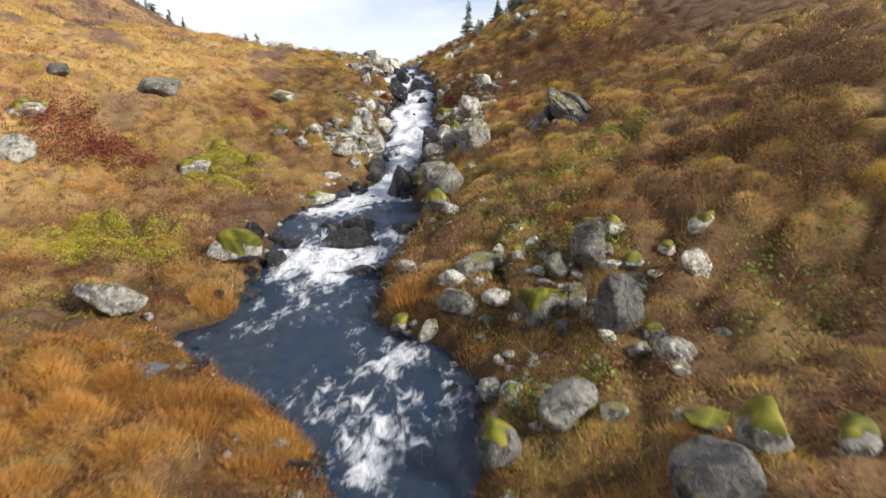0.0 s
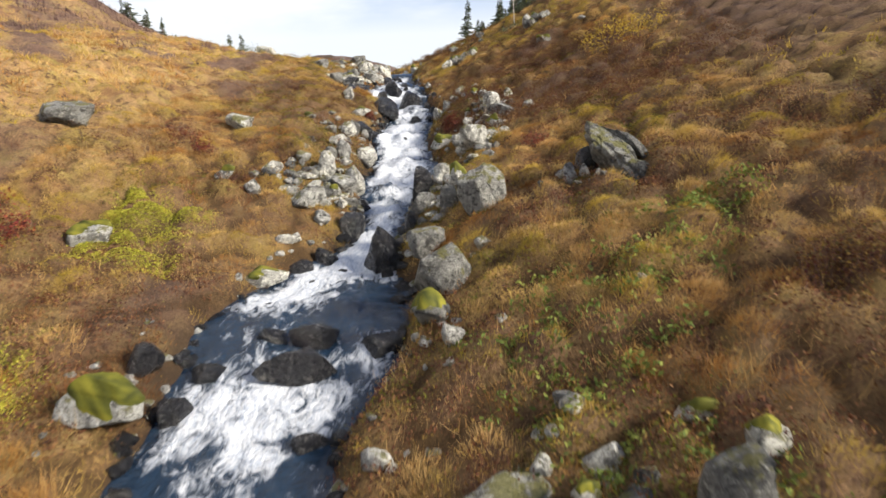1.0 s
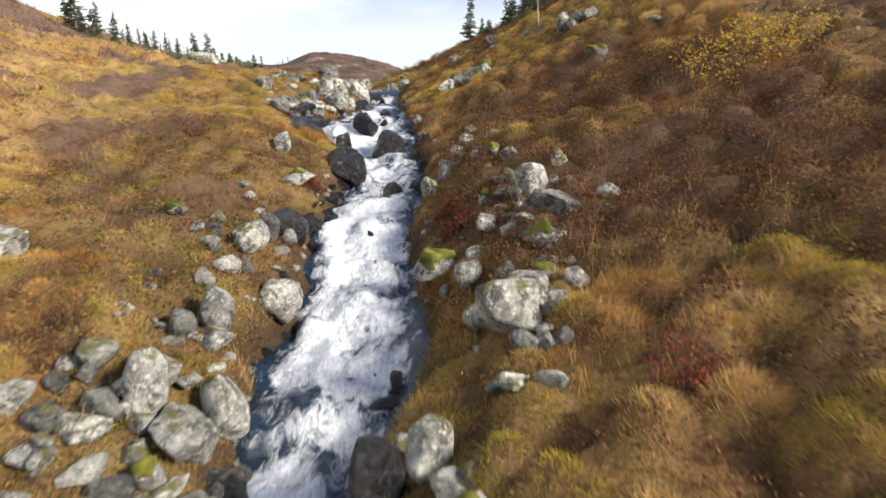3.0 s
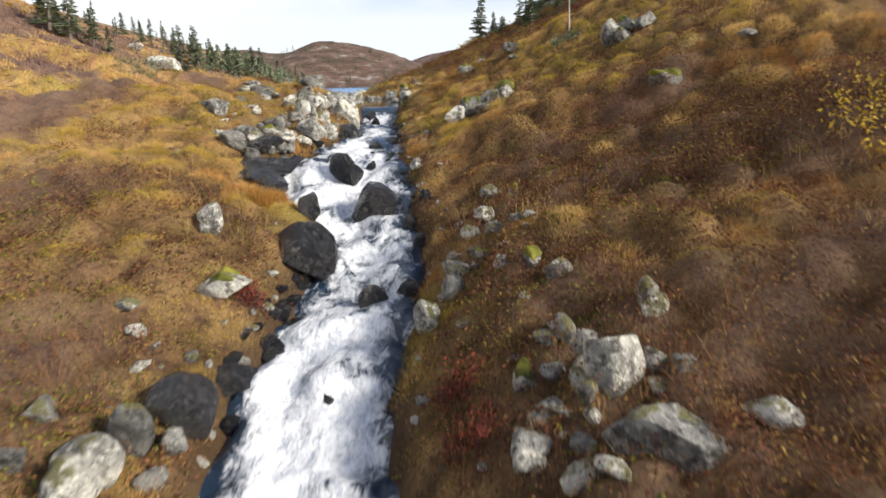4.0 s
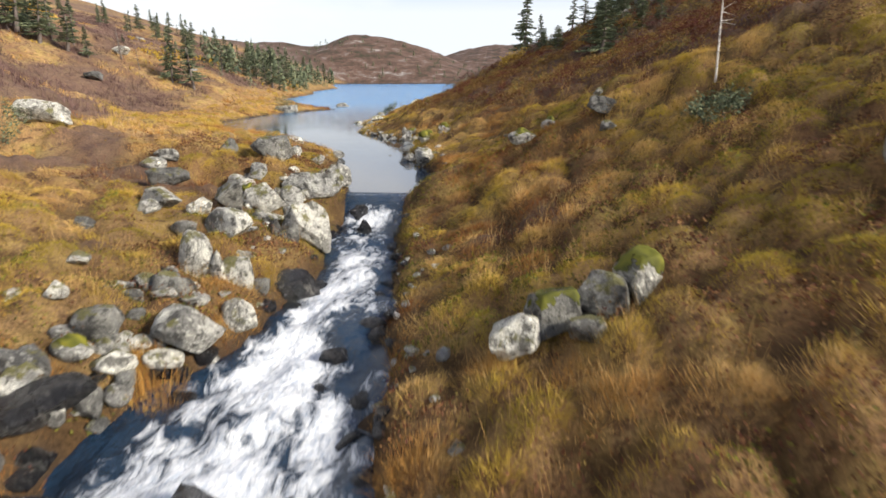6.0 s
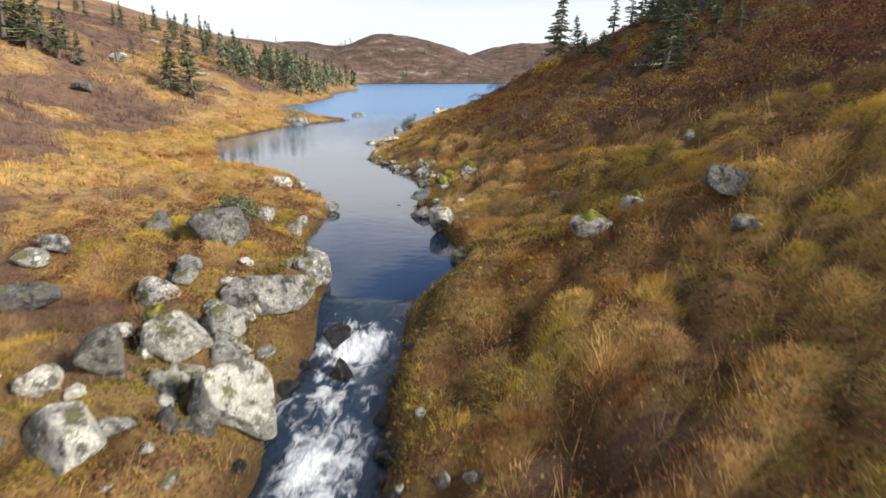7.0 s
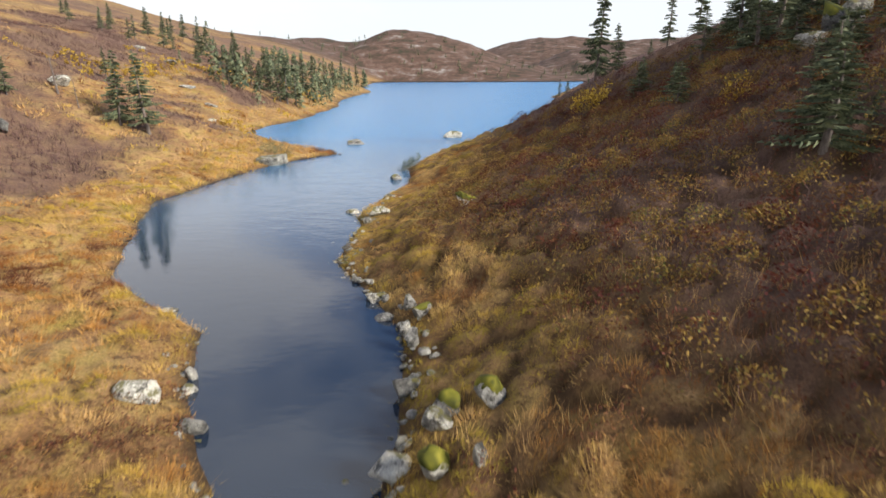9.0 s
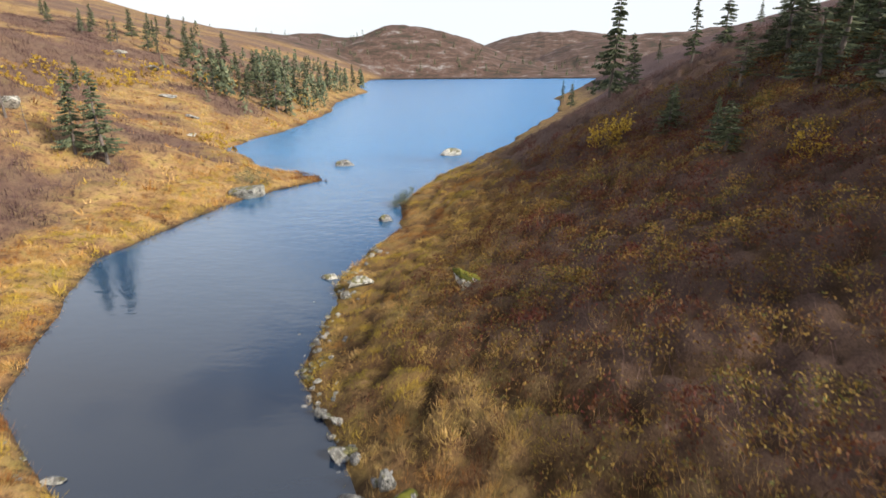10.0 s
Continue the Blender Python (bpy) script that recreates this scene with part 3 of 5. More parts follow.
def raw_mesh(name, co, faces, mat, tint=None, smooth=False):
    """A mesh from arrays: co (n, 3), faces (m, 3 or 4)."""
    me = bpy.data.meshes.new(name)
    co, faces = np.asarray(co, np.float32), np.asarray(faces, np.int32)
    k = faces.shape[1]
    me.vertices.add(len(co))
    me.vertices.foreach_set("co", co.ravel())
    me.loops.add(faces.size)
    me.loops.foreach_set("vertex_index", faces.ravel())
    me.polygons.add(len(faces))
    me.polygons.foreach_set("loop_start", np.arange(0, faces.size, k, dtype=np.int32))
    me.polygons.foreach_set("use_smooth", np.full(len(faces), smooth, bool))
    me.update(calc_edges=True)
    me.materials.append(mat)
    if tint is not None:
        attribute(me, "tint", tint)
    return me


def part(name, me, parent, label=""):
    ob = new(name, me)
    ob.parent = parent
    return tagged(ob, label)


def dry(x, y, margin=0.0):
    xl, xr = edges(y, x)
    return np.maximum(xl - x, x - xr) > margin


# ---- grass ----
def blades(rng, x, y, z, height, width, lean, tint):
    """Thin tapering blades that lean from the foot."""
    n = len(x)
    a = rng.uniform(0, 2 * np.pi, n)
    side = np.stack([np.cos(a), np.sin(a), np.zeros(n)], 1) * width[:, None] / 2
    foot = np.stack([x, y, z], 1)
    tip = foot + np.stack([lean[:, 0], lean[:, 1], height], 1)
    co = np.stack([foot - side, foot + side, tip], 1).reshape(-1, 3)
    return co, np.arange(3 * n).reshape(-1, 3), np.repeat(tint, 3)


def tint_field(x, y):
    """The heath's colour by patches: 0 dark rust, 0.4 gold, 0.6 straw, 1 olive."""
    xl, xr = edges(y, x)
    right = np.clip((x - xr) / 1.5, 0, 1)
    olive = np.clip((x - xr - 2) / 2, 0, 1) * np.maximum(np.clip((y - 13) / 4, 0, 1) * np.clip((25 - y) / 4, 0, 1), np.clip((y - 32) / 4, 0, 1) * np.clip((50 - y) / 5, 0, 1))
    rust = right * np.clip((y - 24) / 3, 0, 1) * np.clip((33 - y) / 3, 0, 1)
    boggy = np.clip((x - xl + 5) / 2, 0, 1) * np.clip((xl - x + 1) / 2, 0, 1) * np.clip((17 - y) / 3, 0, 1)
    return 0.59 - 0.13 * np.clip((xl - x) / 2, 0, 1) * np.clip((y - 44) / 6, 0, 1) + 0.20 * olive - 0.32 * rust - 0.30 * boggy + 0.50 * wave(x, y, 3.2, 51, 2) + 0.32 * wave(x, y, 0.9, 52, 2)


def grass_field(name, label, seed, count, per, box, height, spread, wide, mat=None, hue=None):
    """Tufts of blades that crowd on the tussocks, each tussock with its own hue and length, and dark gaps between."""
    rng = np.random.default_rng(seed)
    x0, x1, y0, y1 = box
    cx, cy = rng.uniform(x0, x1, count), rng.uniform(y0, y1, count)
    off, ox, oy, one, two = tussocks(cx, cy)
    keep = dry(cx, cy, 0.03) & (plum_cover(cx, cy) < rng.uniform(0.05, 0.7, count)) & (off < rng.uniform(0.28, 0.80, count)) & (~heathery(cx, cy) | (rng.uniform(0, 1, count) < 0.28))
    cx, cy, off, ox, oy, one, two = (a[keep] for a in (cx, cy, off, ox, oy, one, two))
    n = len(cx)
    tall = height * (0.50 + 0.75 * two + 0.35 * wave(cx, cy, 1.6, 62, 2)) * (1.15 - 0.5 * off)
    ct = tint_field(cx, cy) + 0.55 * (one - 0.5) + rng.normal(0, 0.03, n)
    tall = np.where(ct > 0.82, tall * 0.6, tall)
    if hue is not None:
        ct = hue + 0.4 * (one - 0.5) + rng.normal(0, 0.1, n)
    x, y = np.repeat(cx, per), np.repeat(cy, per)
    a, r = rng.uniform(0, 2 * np.pi, n * per), np.sqrt(rng.uniform(0, 1, n * per))
    dx, dy = np.cos(a) * r, np.sin(a) * r
    h = np.repeat(tall, per) * rng.uniform(0.45, 1.15, n * per) * (1 - 0.35 * r)
    x, y = x + dx * spread * 0.6, y + dy * spread * 0.6
    lean = (np.stack([dx, dy], 1) * 0.8 + np.stack([np.repeat(ox, per), np.repeat(oy, per)], 1) * 1.1) * h[:, None] + rng.normal(0, 0.04, (n * per, 2))
    t = np.clip(np.repeat(ct, per) + rng.normal(0, 0.05, n * per), 0, 1)
    co, tri, tint = blades(rng, x, y, ground_height(x, y) - 0.02, np.maximum(h, 0.04), wide * rng.uniform(0.6, 1.3, n * per), lean, t)
    return tagged(new(name, raw_mesh(name, co, tri, mat or MAT_GRASS, tint)), label, "grass", kind="stuff")


GRASS_LABEL = "dense golden and rust autumn grass in tussocks"
grass_field("grass", GRASS_LABEL, 1, 62000, 18, (-8.5, 7.5, 3, 26), 0.14, 0.20, 0.0075)
grass_field("grass", GRASS_LABEL, 2, 60000, 18, (-8.5, 7.5, 26, 48), 0.14, 0.20, 0.0075)
grass_field("grass", GRASS_LABEL, 3, 60000, 13, (-20, 9, 48, 80), 0.19, 0.24, 0.010)
grass_field("grass", GRASS_LABEL, 4, 14000, 13, (-26, -9, 6, 60), 0.26, 0.34, 0.022)
grass_field("grass", GRASS_LABEL, 5, 6000, 11, (8, 24, 4, 60), 0.26, 0.34, 0.030)
grass_field("grass", GRASS_LABEL, 6, 8000, 8, (-60, -10, 60, 130), 0.35, 0.5, 0.07)

grass_field("grass", "bright orange grass hanging over the boggy bank", 7, 9000, 16, (-5.2, -1.0, 3.2, 8.6), 0.22, 0.20, 0.008, MAT_TUFT, 0.4)


def stalks(seed, count, box, cover):
    """Tall thin straw-coloured seed stalks that stand out of the grass."""
    rng = np.random.default_rng(seed)
    x0, x1, y0, y1 = box
    cx, cy = rng.uniform(x0, x1, count), rng.uniform(y0, y1, count)
    keep = dry(cx, cy, 0.15) & (wave(cx, cy, 2.2, seed, 2) > cover + rng.uniform(-0.2, 0.2, count))
    x, y = np.repeat(cx[keep], 6), np.repeat(cy[keep], 6)
    n = len(x)
    x, y = x + rng.normal(0, 0.07, n), y + rng.normal(0, 0.07, n)
    co, tri, tint = blades(rng, x, y, ground_height(x, y), rng.uniform(0.16, 0.38, n), rng.uniform(0.004, 0.007, n), rng.normal(0, 0.09, (n, 2)), rng.uniform(0.44, 0.62, n))
    return tagged(new("seed_stalks", raw_mesh("seed_stalks", co, tri, MAT_GRASS, tint)), "thin straw seed stalks standing out of the grass", "grass", kind="stuff")


stalks(101, 2600, (-0.5, 7.5, 3, 48), 0.05)
stalks(102, 2000, (-8, -2, 3, 48), 0.20)
stalks(103, 2000, (-8, 8, 44, 66), 0.10)


# ---- leafy and twiggy cover ----
def leaves(rng, x, y, z, size, tint):
    """Small folded leaves, two triangles each, turned every way."""
    n = len(x)
    u = rng.normal(size=(n, 3))
    u /= np.linalg.norm(u, axis=1)[:, None]
    v = np.cross(u, rng.normal(size=(n, 3)))
    v /= np.linalg.norm(v, axis=1)[:, None]
    c, s = np.stack([x, y, z], 1), np.asarray(size).reshape(-1, 1)
    co = np.stack([c - u * s, c + v * s * 0.45, c + u * s, c - v * s * 0.45], 1).reshape(-1, 3)
    b = np.arange(n)[:, None] * 4
    return co, np.concatenate([b + (0, 1, 2), b + (0, 2, 3)], 1).reshape(-1, 3), np.repeat(tint, 4)


def leaf_field(name, label, seed, count, per, box, height, size, mat, cover, hue=(0.1, 0.9), dome=0.0):
    rng = np.random.default_rng(seed)
    x0, x1, y0, y1 = box
    cx, cy = rng.uniform(x0, x1, count), rng.uniform(y0, y1, count)
    keep = dry(cx, cy, 0.1) & cover(cx, cy, rng)
    cx, cy = cx[keep], cy[keep]
    n = len(cx)
    x, y = np.repeat(cx, per) + rng.normal(0, 0.09, n * per), np.repeat(cy, per) + rng.normal(0, 0.09, n * per)
    z = ground_height(x, y) + height * rng.uniform(0.1, 1.0, n * per) ** 0.7
    own = rng.uniform(*hue, n)
    if dome:
        off, _, _, one, two = cells(cx, cy, 0.95, 29)
        z = z + dome * np.repeat((0.4 + two) * np.clip(1 - (off / 0.6) ** 2, 0, 1), per)
        own = hue[0] + (hue[1] - hue[0]) * np.clip(one + rng.normal(0, 0.15, n), 0, 1)
    t = np.clip(np.repeat(own, per) + rng.normal(0, 0.12, n * per), 0, 1)
    co, tri, tint = leaves(rng, x, y, z, size * rng.uniform(0.6, 1.4, n * per), t)
    return tagged(new(name, raw_mesh(name, co, tri, mat, tint)), label, "shrub", kind="stuff")


def drifts(x, y, rng):
    return heathery(x, y) & (tussocks(x, y)[0] < rng.uniform(0.3, 0.9, len(x))) & (plum_cover(x, y) < 0.8)


def patchy(seed, bar):
    return lambda x, y, rng: wave(x, y, 2.0, seed, 3) > bar + rng.uniform(-0.15, 0.15, len(x))


leaf_field("dwarf_shrubs", "dark russet heather and dwarf birch in drifts", 20, 60000, 9, (-8, 7, 3, 56), 0.13, 0.022, MAT_HEATHER, drifts, (0.0, 0.75))
leaf_field("dwarf_shrubs", "dark russet dwarf birch with a few pale leaves", 24, 26000, 5, (-8.5, 7.5, 3, 56), 0.20, 0.019, MAT_LEAF, drifts, (0.1, 0.95))
leaf_field("dwarf_shrubs", "low dwarf shrubs with rust and yellow leaves", 11, 10000, 12, (-9, 8, 3, 48), 0.20, 0.020, MAT_LEAF, patchy(71, 0.04))
leaf_field("dwarf_shrubs", "low dwarf shrubs with rust and yellow leaves", 12, 44000, 8, (-6, 14, 44, 74), 0.22, 0.030, MAT_LEAF,
           lambda x, y, rng: (cells(x, y, 0.95, 29)[0] < rng.uniform(0.3, 0.6, len(x))) & (plum_cover(x, y) > rng.uniform(0.1, 0.7, len(x))), (0.05, 0.92), 0.32)
leaf_field("dwarf_shrubs", "low dwarf shrubs with rust and olive leaves", 16, 12000, 9, (-7, 12, 45, 70), 0.26, 0.026, MAT_LEAF,
           lambda x, y, rng: (wave(x, y, 4.0, 76, 3) > 0.0 + rng.uniform(-0.2, 0.2, len(x))) & (x > np.interp(y, SY, XR) + 2.0), (0.3, 0.98))
leaf_field("dwarf_shrubs", "dark red-brown dwarf shrubs with a few dry leaves", 17, 14000, 10, (-1, 9, 17, 38), 0.26, 0.020, MAT_LEAF,
           lambda x, y, rng: (plum_cover(x, y) > rng.uniform(0.2, 0.8, len(x))), (0.25, 0.6))
leaf_field("moss_carpet", "yellow-green moss carpet between stones and grass", 13, 16000, 12, (-7, 5, 3, 46), 0.07, 0.022, MAT_MOSS, patchy(73, 0.14))
leaf_field("moss_carpet", "yellow-green moss carpet between the heaped stones", 18, 26000, 14, (-6, 4, 5, 42), 0.06, 0.020, MAT_MOSS,
           lambda x, y, rng: rng.uniform(0.35, 1.6, len(x)) < sum(np.exp(-(((x - c[0]) / (1.7 * c[2])) ** 2) - ((y - c[1]) / (1.7 * c[3])) ** 2) for c in HEAPS))
leaf_field("green_herbs", "low green leafy herbs in the rusty grass", 19, 700, 14, (0.5, 6, 6, 14), 0.16, 0.035, MAT_HERB, patchy(77, 0.25))
leaf_field("moss_carpet", "bright yellow-green moss carpet in boggy grass", 14, 900, 30, (-7.4, -5.0, 10.7, 12.2), 0.05, 0.016, MAT_BOG, patchy(74, -0.3))
leaf_field("moss_carpet", "bright yellow-green moss carpet in boggy grass", 15, 900, 30, (-6.6, -4.7, 14.8, 17.2), 0.05, 0.016, MAT_BOG, patchy(75, -0.2))


leaf_field("yellow_shrubs", "golden yellow dwarf willow in patches on the far slope", 25, 5000, 8, (-62, -24, 70, 130), 0.4, 0.13, MAT_YELLOW,
           lambda x, y, rng: wave(x, y, 9.0, 78, 3) > 0.26 + rng.uniform(-0.1, 0.1, len(x)), (0.0, 0.8))


def thicket(name, seed, count, per, box, height, wide, mat, label):
    """Leafless upright twigs over the flanks."""
    rng = np.random.default_rng(seed)
    x0, x1, y0, y1 = box
    cx, cy = rng.uniform(x0, x1, count), rng.uniform(y0, y1, count)
    keep = dry(cx, cy, 0.5) & (plum_cover(cx, cy) > rng.uniform(0.2, 0.9, count))
    cx, cy = cx[keep], cy[keep]
    n = len(cx)
    x, y = np.repeat(cx, per) + rng.normal(0, 0.16, n * per), np.repeat(cy, per) + rng.normal(0, 0.16, n * per)
    h = height * np.repeat(0.8 + 0.5 * wave(cx, cy, 2.5, 81, 2), per) * rng.uniform(0.5, 1.15, n * per)
    t = np.clip(np.repeat(0.45 + 0.35 * wave(cx, cy, 4.0, 82, 2), per) + rng.normal(0, 0.15, n * per), 0, 1)
    co, tri, tint = blades(rng, x, y, ground_height(x, y) - 0.03, np.maximum(h, 0.1), wide * rng.uniform(0.6, 1.4, n * per), rng.normal(0, 0.22, (n * per, 2)) * h[:, None] * 1.6, t)
    return tagged(new(name, raw_mesh(name, co, tri, mat, tint)), label, "shrub", kind="stuff")


thicket("shrub_thicket", 21, 10000, 10, (-3, 32, 28, 100), 0.42, 0.012, MAT_SHRUB, "thicket of leafless plum-brown shrubs on the slope")
thicket("shrub_thicket", 23, 22000, 9, (-9, 8, 8, 50), 0.24, 0.009, MAT_HEATHER, "low rust-brown heather between the grass tussocks")
thicket("shrub_thicket", 22, 30000, 9, (-75, -12, 30, 140), 0.5, 0.030, MAT_SHRUB, "thicket of leafless plum-brown shrubs on the slope")


# ---- boulders ----
def ball(level_):
    bm = bmesh.new()
    bmesh.ops.create_icosphere(bm, subdivisions=level_, radius=1.0)
    co = np.array([v.co for v in bm.verts])
    faces = np.array([[v.index for v in f.verts] for f in bm.faces])
    bm.free()
    return co, faces


BALLS = {1: ball(2), 2: ball(3), 3: ball(4), 4: ball(5)}


def lumps(p, size, seed):
    """Random bulges over a ball's surface."""
    return (wave(p[:, 0] + 0.6 * p[:, 2], p[:, 1] - 0.5 * p[:, 2], size, seed, 3) + wave(p[:, 2] + 3, p[:, 0] + p[:, 1], size, seed + 5, 3)) / 2


def stone_shape(w, d, h, seed, detail, cuts=16, square=0.0, depth=0.48):
    rng = np.random.default_rng(seed)
    p, f = BALLS[detail]
    e = rng.uniform(1.9, 3.0) + square
    p = p / (np.abs(p) ** e).sum(1)[:, None] ** (1 / e)
    turn = np.array(Euler(rng.uniform(-0.3, 0.3, 3)).to_matrix())
    p = p @ turn
    p = p * (1 + 0.15 * lumps(p, 1.1, seed))[:, None]
    for _ in range(cuts):
        nrm = rng.normal(size=3)
        nrm /= np.linalg.norm(nrm)
        over = np.maximum(p @ nrm - rng.uniform(depth, 0.97), 0)
        p = p - over[:, None] * nrm
    p = p * (1 - 0.11 * np.abs(lumps(p, 0.55, seed + 7)) + 0.07 * lumps(p, 0.45, seed + 9) + 0.05 * lumps(p, 0.18, seed + 19) + 0.025 * lumps(p, 0.07, seed + 29) * (detail > 2))[:, None]
    p = p / np.abs(p).max(0)
    return p * np.array([w, d, h]) / 2, f


def boulder(name, x, y, w, d, h, kind, seed, label, group, turn=None, tip=0.0, lift=0.22):
    """One stone, sunk a quarter into the ground, with a moss cushion where it has one."""
    rng = np.random.default_rng(seed + 77)
    detail = 4 if w > 1.1 and -6 < x < 6 else 3 if w > 0.65 else 2
    p, f = stone_shape(w, d, h, seed, detail, 18 if w > 0.85 else 12, 1.2 if w > 0.85 else 0.0, 0.44 if w > 0.85 else 0.52) if kind == "w" else stone_shape(w, d, h, seed, detail)
    floor = float(max(ground_height(np.array([x]), np.array([y]))[0], level(y) - 0.10))
    ob = new(name, raw_mesh(name, p, f, MAT_WET if kind == "w" else MAT_SLATE if (y < 18 and x > -2 and w > 0.6) or seed % 5 == 0 else MAT_ROCK, smooth=True))
    ob.matrix_basis = pose(x, y, floor + (0.12 if kind == "w" else lift) * h, rng.uniform(-6, 6), rng.uniform(-8, 8) + tip, rng.uniform(-25, 25) if turn is None else turn)
    tagged(ob, label, "boulder", group)
    if kind == "m":
        q = p / (np.array([w, d, h]) / 2)
        c = q[f].mean(1)
        top = c[:, 2] + 0.8 * lumps(c, 0.6, seed + 3) > 0.28
        use = np.unique(f[top])
        at = np.full(len(p), -1)
        at[use] = np.arange(len(use))
        swell = q[use, 2] + 0.8 * lumps(q[use], 0.6, seed + 3) - 0.36
        puff = -0.014 + 0.060 * np.clip((swell + 0.08) / 0.6, 0, 1) + 0.012 * lumps(q[use], 0.2, seed + 4)
        mq = p[use] + q[use] / np.linalg.norm(q[use], axis=1)[:, None] * puff[:, None]
        part("moss", raw_mesh("moss", mq, at[f[top]], MAT_MOSS, np.clip(0.5 + 1.3 * lumps(q[use], 0.25, seed + 6), 0, 1), True), ob, "yellow-green moss cushion")
    return ob


ROCKS = []
ROCKS += [(-2.43, 13.48, 0.64, 0.48, 0.48, "w"), (-1.77, 13.45, 0.77, 0.63, 0.68, "w"), (-1.86, 12.66, 1.25, 0.66, 0.65, "w"), (-1.4, 11.27, 0.58, 0.41, 0.4, "w"),
          (-3.23, 11.79, 0.53, 0.43, 0.69, "w"), (-3.93, 12.47, 0.57, 0.47, 0.58, "w"), (-3.13, 12.56, 0.58, 0.44, 0.44, "w"), (-0.62, 13.13, 0.79, 0.6, 0.6, "w")]
ROCKS += [(-4.96, 9.05, 1.47, 0.78, 0.76, "g"), (-3.86, 11.44, 1.19, 0.8, 0.81, "m"), (-8.98, 19.21, 1.59, 0.84, 0.82, "g"), (-9.7, 13.75, 0.89, 0.73, 0.78, "g"),
          (-10.72, 15.71, 1.16, 0.69, 0.7, "m"), (-6.39, 15.54, 0.88, 0.57, 0.58, "m"), (-5.84, 21.93, 1.0, 0.72, 0.73, "g"), (-11.75, 18.65, 1.09, 0.57, 0.53, "g"),
          (-3.24, 15.52, 0.97, 0.51, 0.47, "m")]
ROCKS += [(2.56, 8.84, 0.64, 0.52, 1.0, "g"), (2.54, 7.46, 0.69, 0.57, 0.85, "g"), (1.66, 8.2, 0.91, 0.68, 0.68, "m"), (0.88, 9.37, 0.8, 0.57, 0.57, "g"),
          (0.47, 8.73, 0.74, 0.42, 0.43, "g"), (-0.44, 10.44, 0.46, 0.29, 0.29, "g"), (0.45, 9.16, 0.54, 0.32, 0.33, "g"), (1.75, 9.7, 0.39, 0.31, 0.39, "g"),
          (2.04, 8.88, 0.41, 0.33, 0.46, "g"), (1.19, 9.69, 0.23, 0.19, 0.26, "g")]
ROCKS += [(1.71, 5.9, 0.7, 0.53, 0.52, "g"), (2.12, 5.7, 0.32, 0.25, 0.24, "g"), (1.01, 5.56, 0.62, 0.5, 0.62, "m"), (3.2, 4.89, 0.59, 0.48, 0.66, "m"),
          (2.68, 4.51, 0.84, 0.69, 0.75, "g"), (3.86, 4.81, 0.39, 0.32, 0.37, "m"), (3.06, 6.7, 0.48, 0.39, 0.4, "g"), (3.86, 8.3, 0.49, 0.4, 0.53, "g"),
          (2.17, 8.01, 0.32, 0.26, 0.4, "g"), (3.07, 8.61, 0.38, 0.31, 0.32, "m"), (3.64, 8.81, 0.26, 0.21, 0.23, "m"), (4.1, 8.89, 0.52, 0.32, 0.32, "m"),
          (0.07, 8.54, 0.31, 0.25, 0.45, "g"), (2.92, 5.39, 0.5, 0.32, 0.32, "m")]
ROCKS += [(2.65, 10.08, 0.49, 0.31, 0.32, "m"), (3.02, 9.5, 0.47, 0.34, 0.35, "m"), (1.5, 9.22, 0.32, 0.26, 0.35, "m"), (3.02, 8.18, 0.41, 0.22, 0.22, "m"),
          (2.9, 7.2, 0.25, 0.21, 0.32, "m"), (-0.37, 8.89, 0.37, 0.29, 0.29, "m")]
ROCKS += [(-4.96, 18.53, 0.52, 0.37, 0.37, "m"), (-4.36, 18.58, 0.4, 0.33, 0.56, "g"), (-4.19, 19.71, 0.59, 0.43, 0.43, "g"), (-3.35, 19.92, 0.58, 0.47, 0.48, "g"),
          (-2.97, 20.38, 0.46, 0.38, 0.65, "g"), (-2.47, 19.86, 0.77, 0.63, 0.76, "g"), (-3.06, 19.19, 0.55, 0.29, 0.29, "g"), (-2.82, 21.63, 0.58, 0.47, 0.78, "g"),
          (-3.05, 21.18, 0.42, 0.34, 0.45, "g"), (-2.96, 23.45, 0.48, 0.4, 0.61, "g"), (-2.35, 22.84, 0.82, 0.67, 0.74, "g"), (-3.46, 19.27, 0.21, 0.17, 0.33, "g")]
ROCKS += [(-1.94, 17.92, 0.67, 0.54, 0.85, "w"), (-2.02, 19.66, 0.7, 0.57, 0.62, "w"), (-2.32, 16.78, 0.61, 0.49, 0.78, "w"), (-2.77, 16.31, 0.58, 0.41, 0.41, "w"),
          (-1.04, 16.43, 1.06, 0.87, 1.46, "w"), (-0.07, 15.66, 0.83, 0.68, 0.7, "g"), (0.18, 13.93, 1.06, 0.87, 1.04, "g"), (0.89, 14.63, 0.42, 0.28, 0.28, "g"),
          (0.04, 13.0, 0.65, 0.54, 0.61, "m"), (0.39, 12.05, 0.37, 0.3, 0.43, "g"), (-0.34, 17.89, 0.71, 0.58, 0.58, "g"), (-0.54, 21.04, 0.56, 0.37, 0.38, "w"),
          (-1.06, 18.61, 0.73, 0.44, 0.44, "w"), (0.08, 19.22, 0.48, 0.4, 0.72, "g"), (0.49, 18.45, 0.34, 0.28, 0.43, "g")]
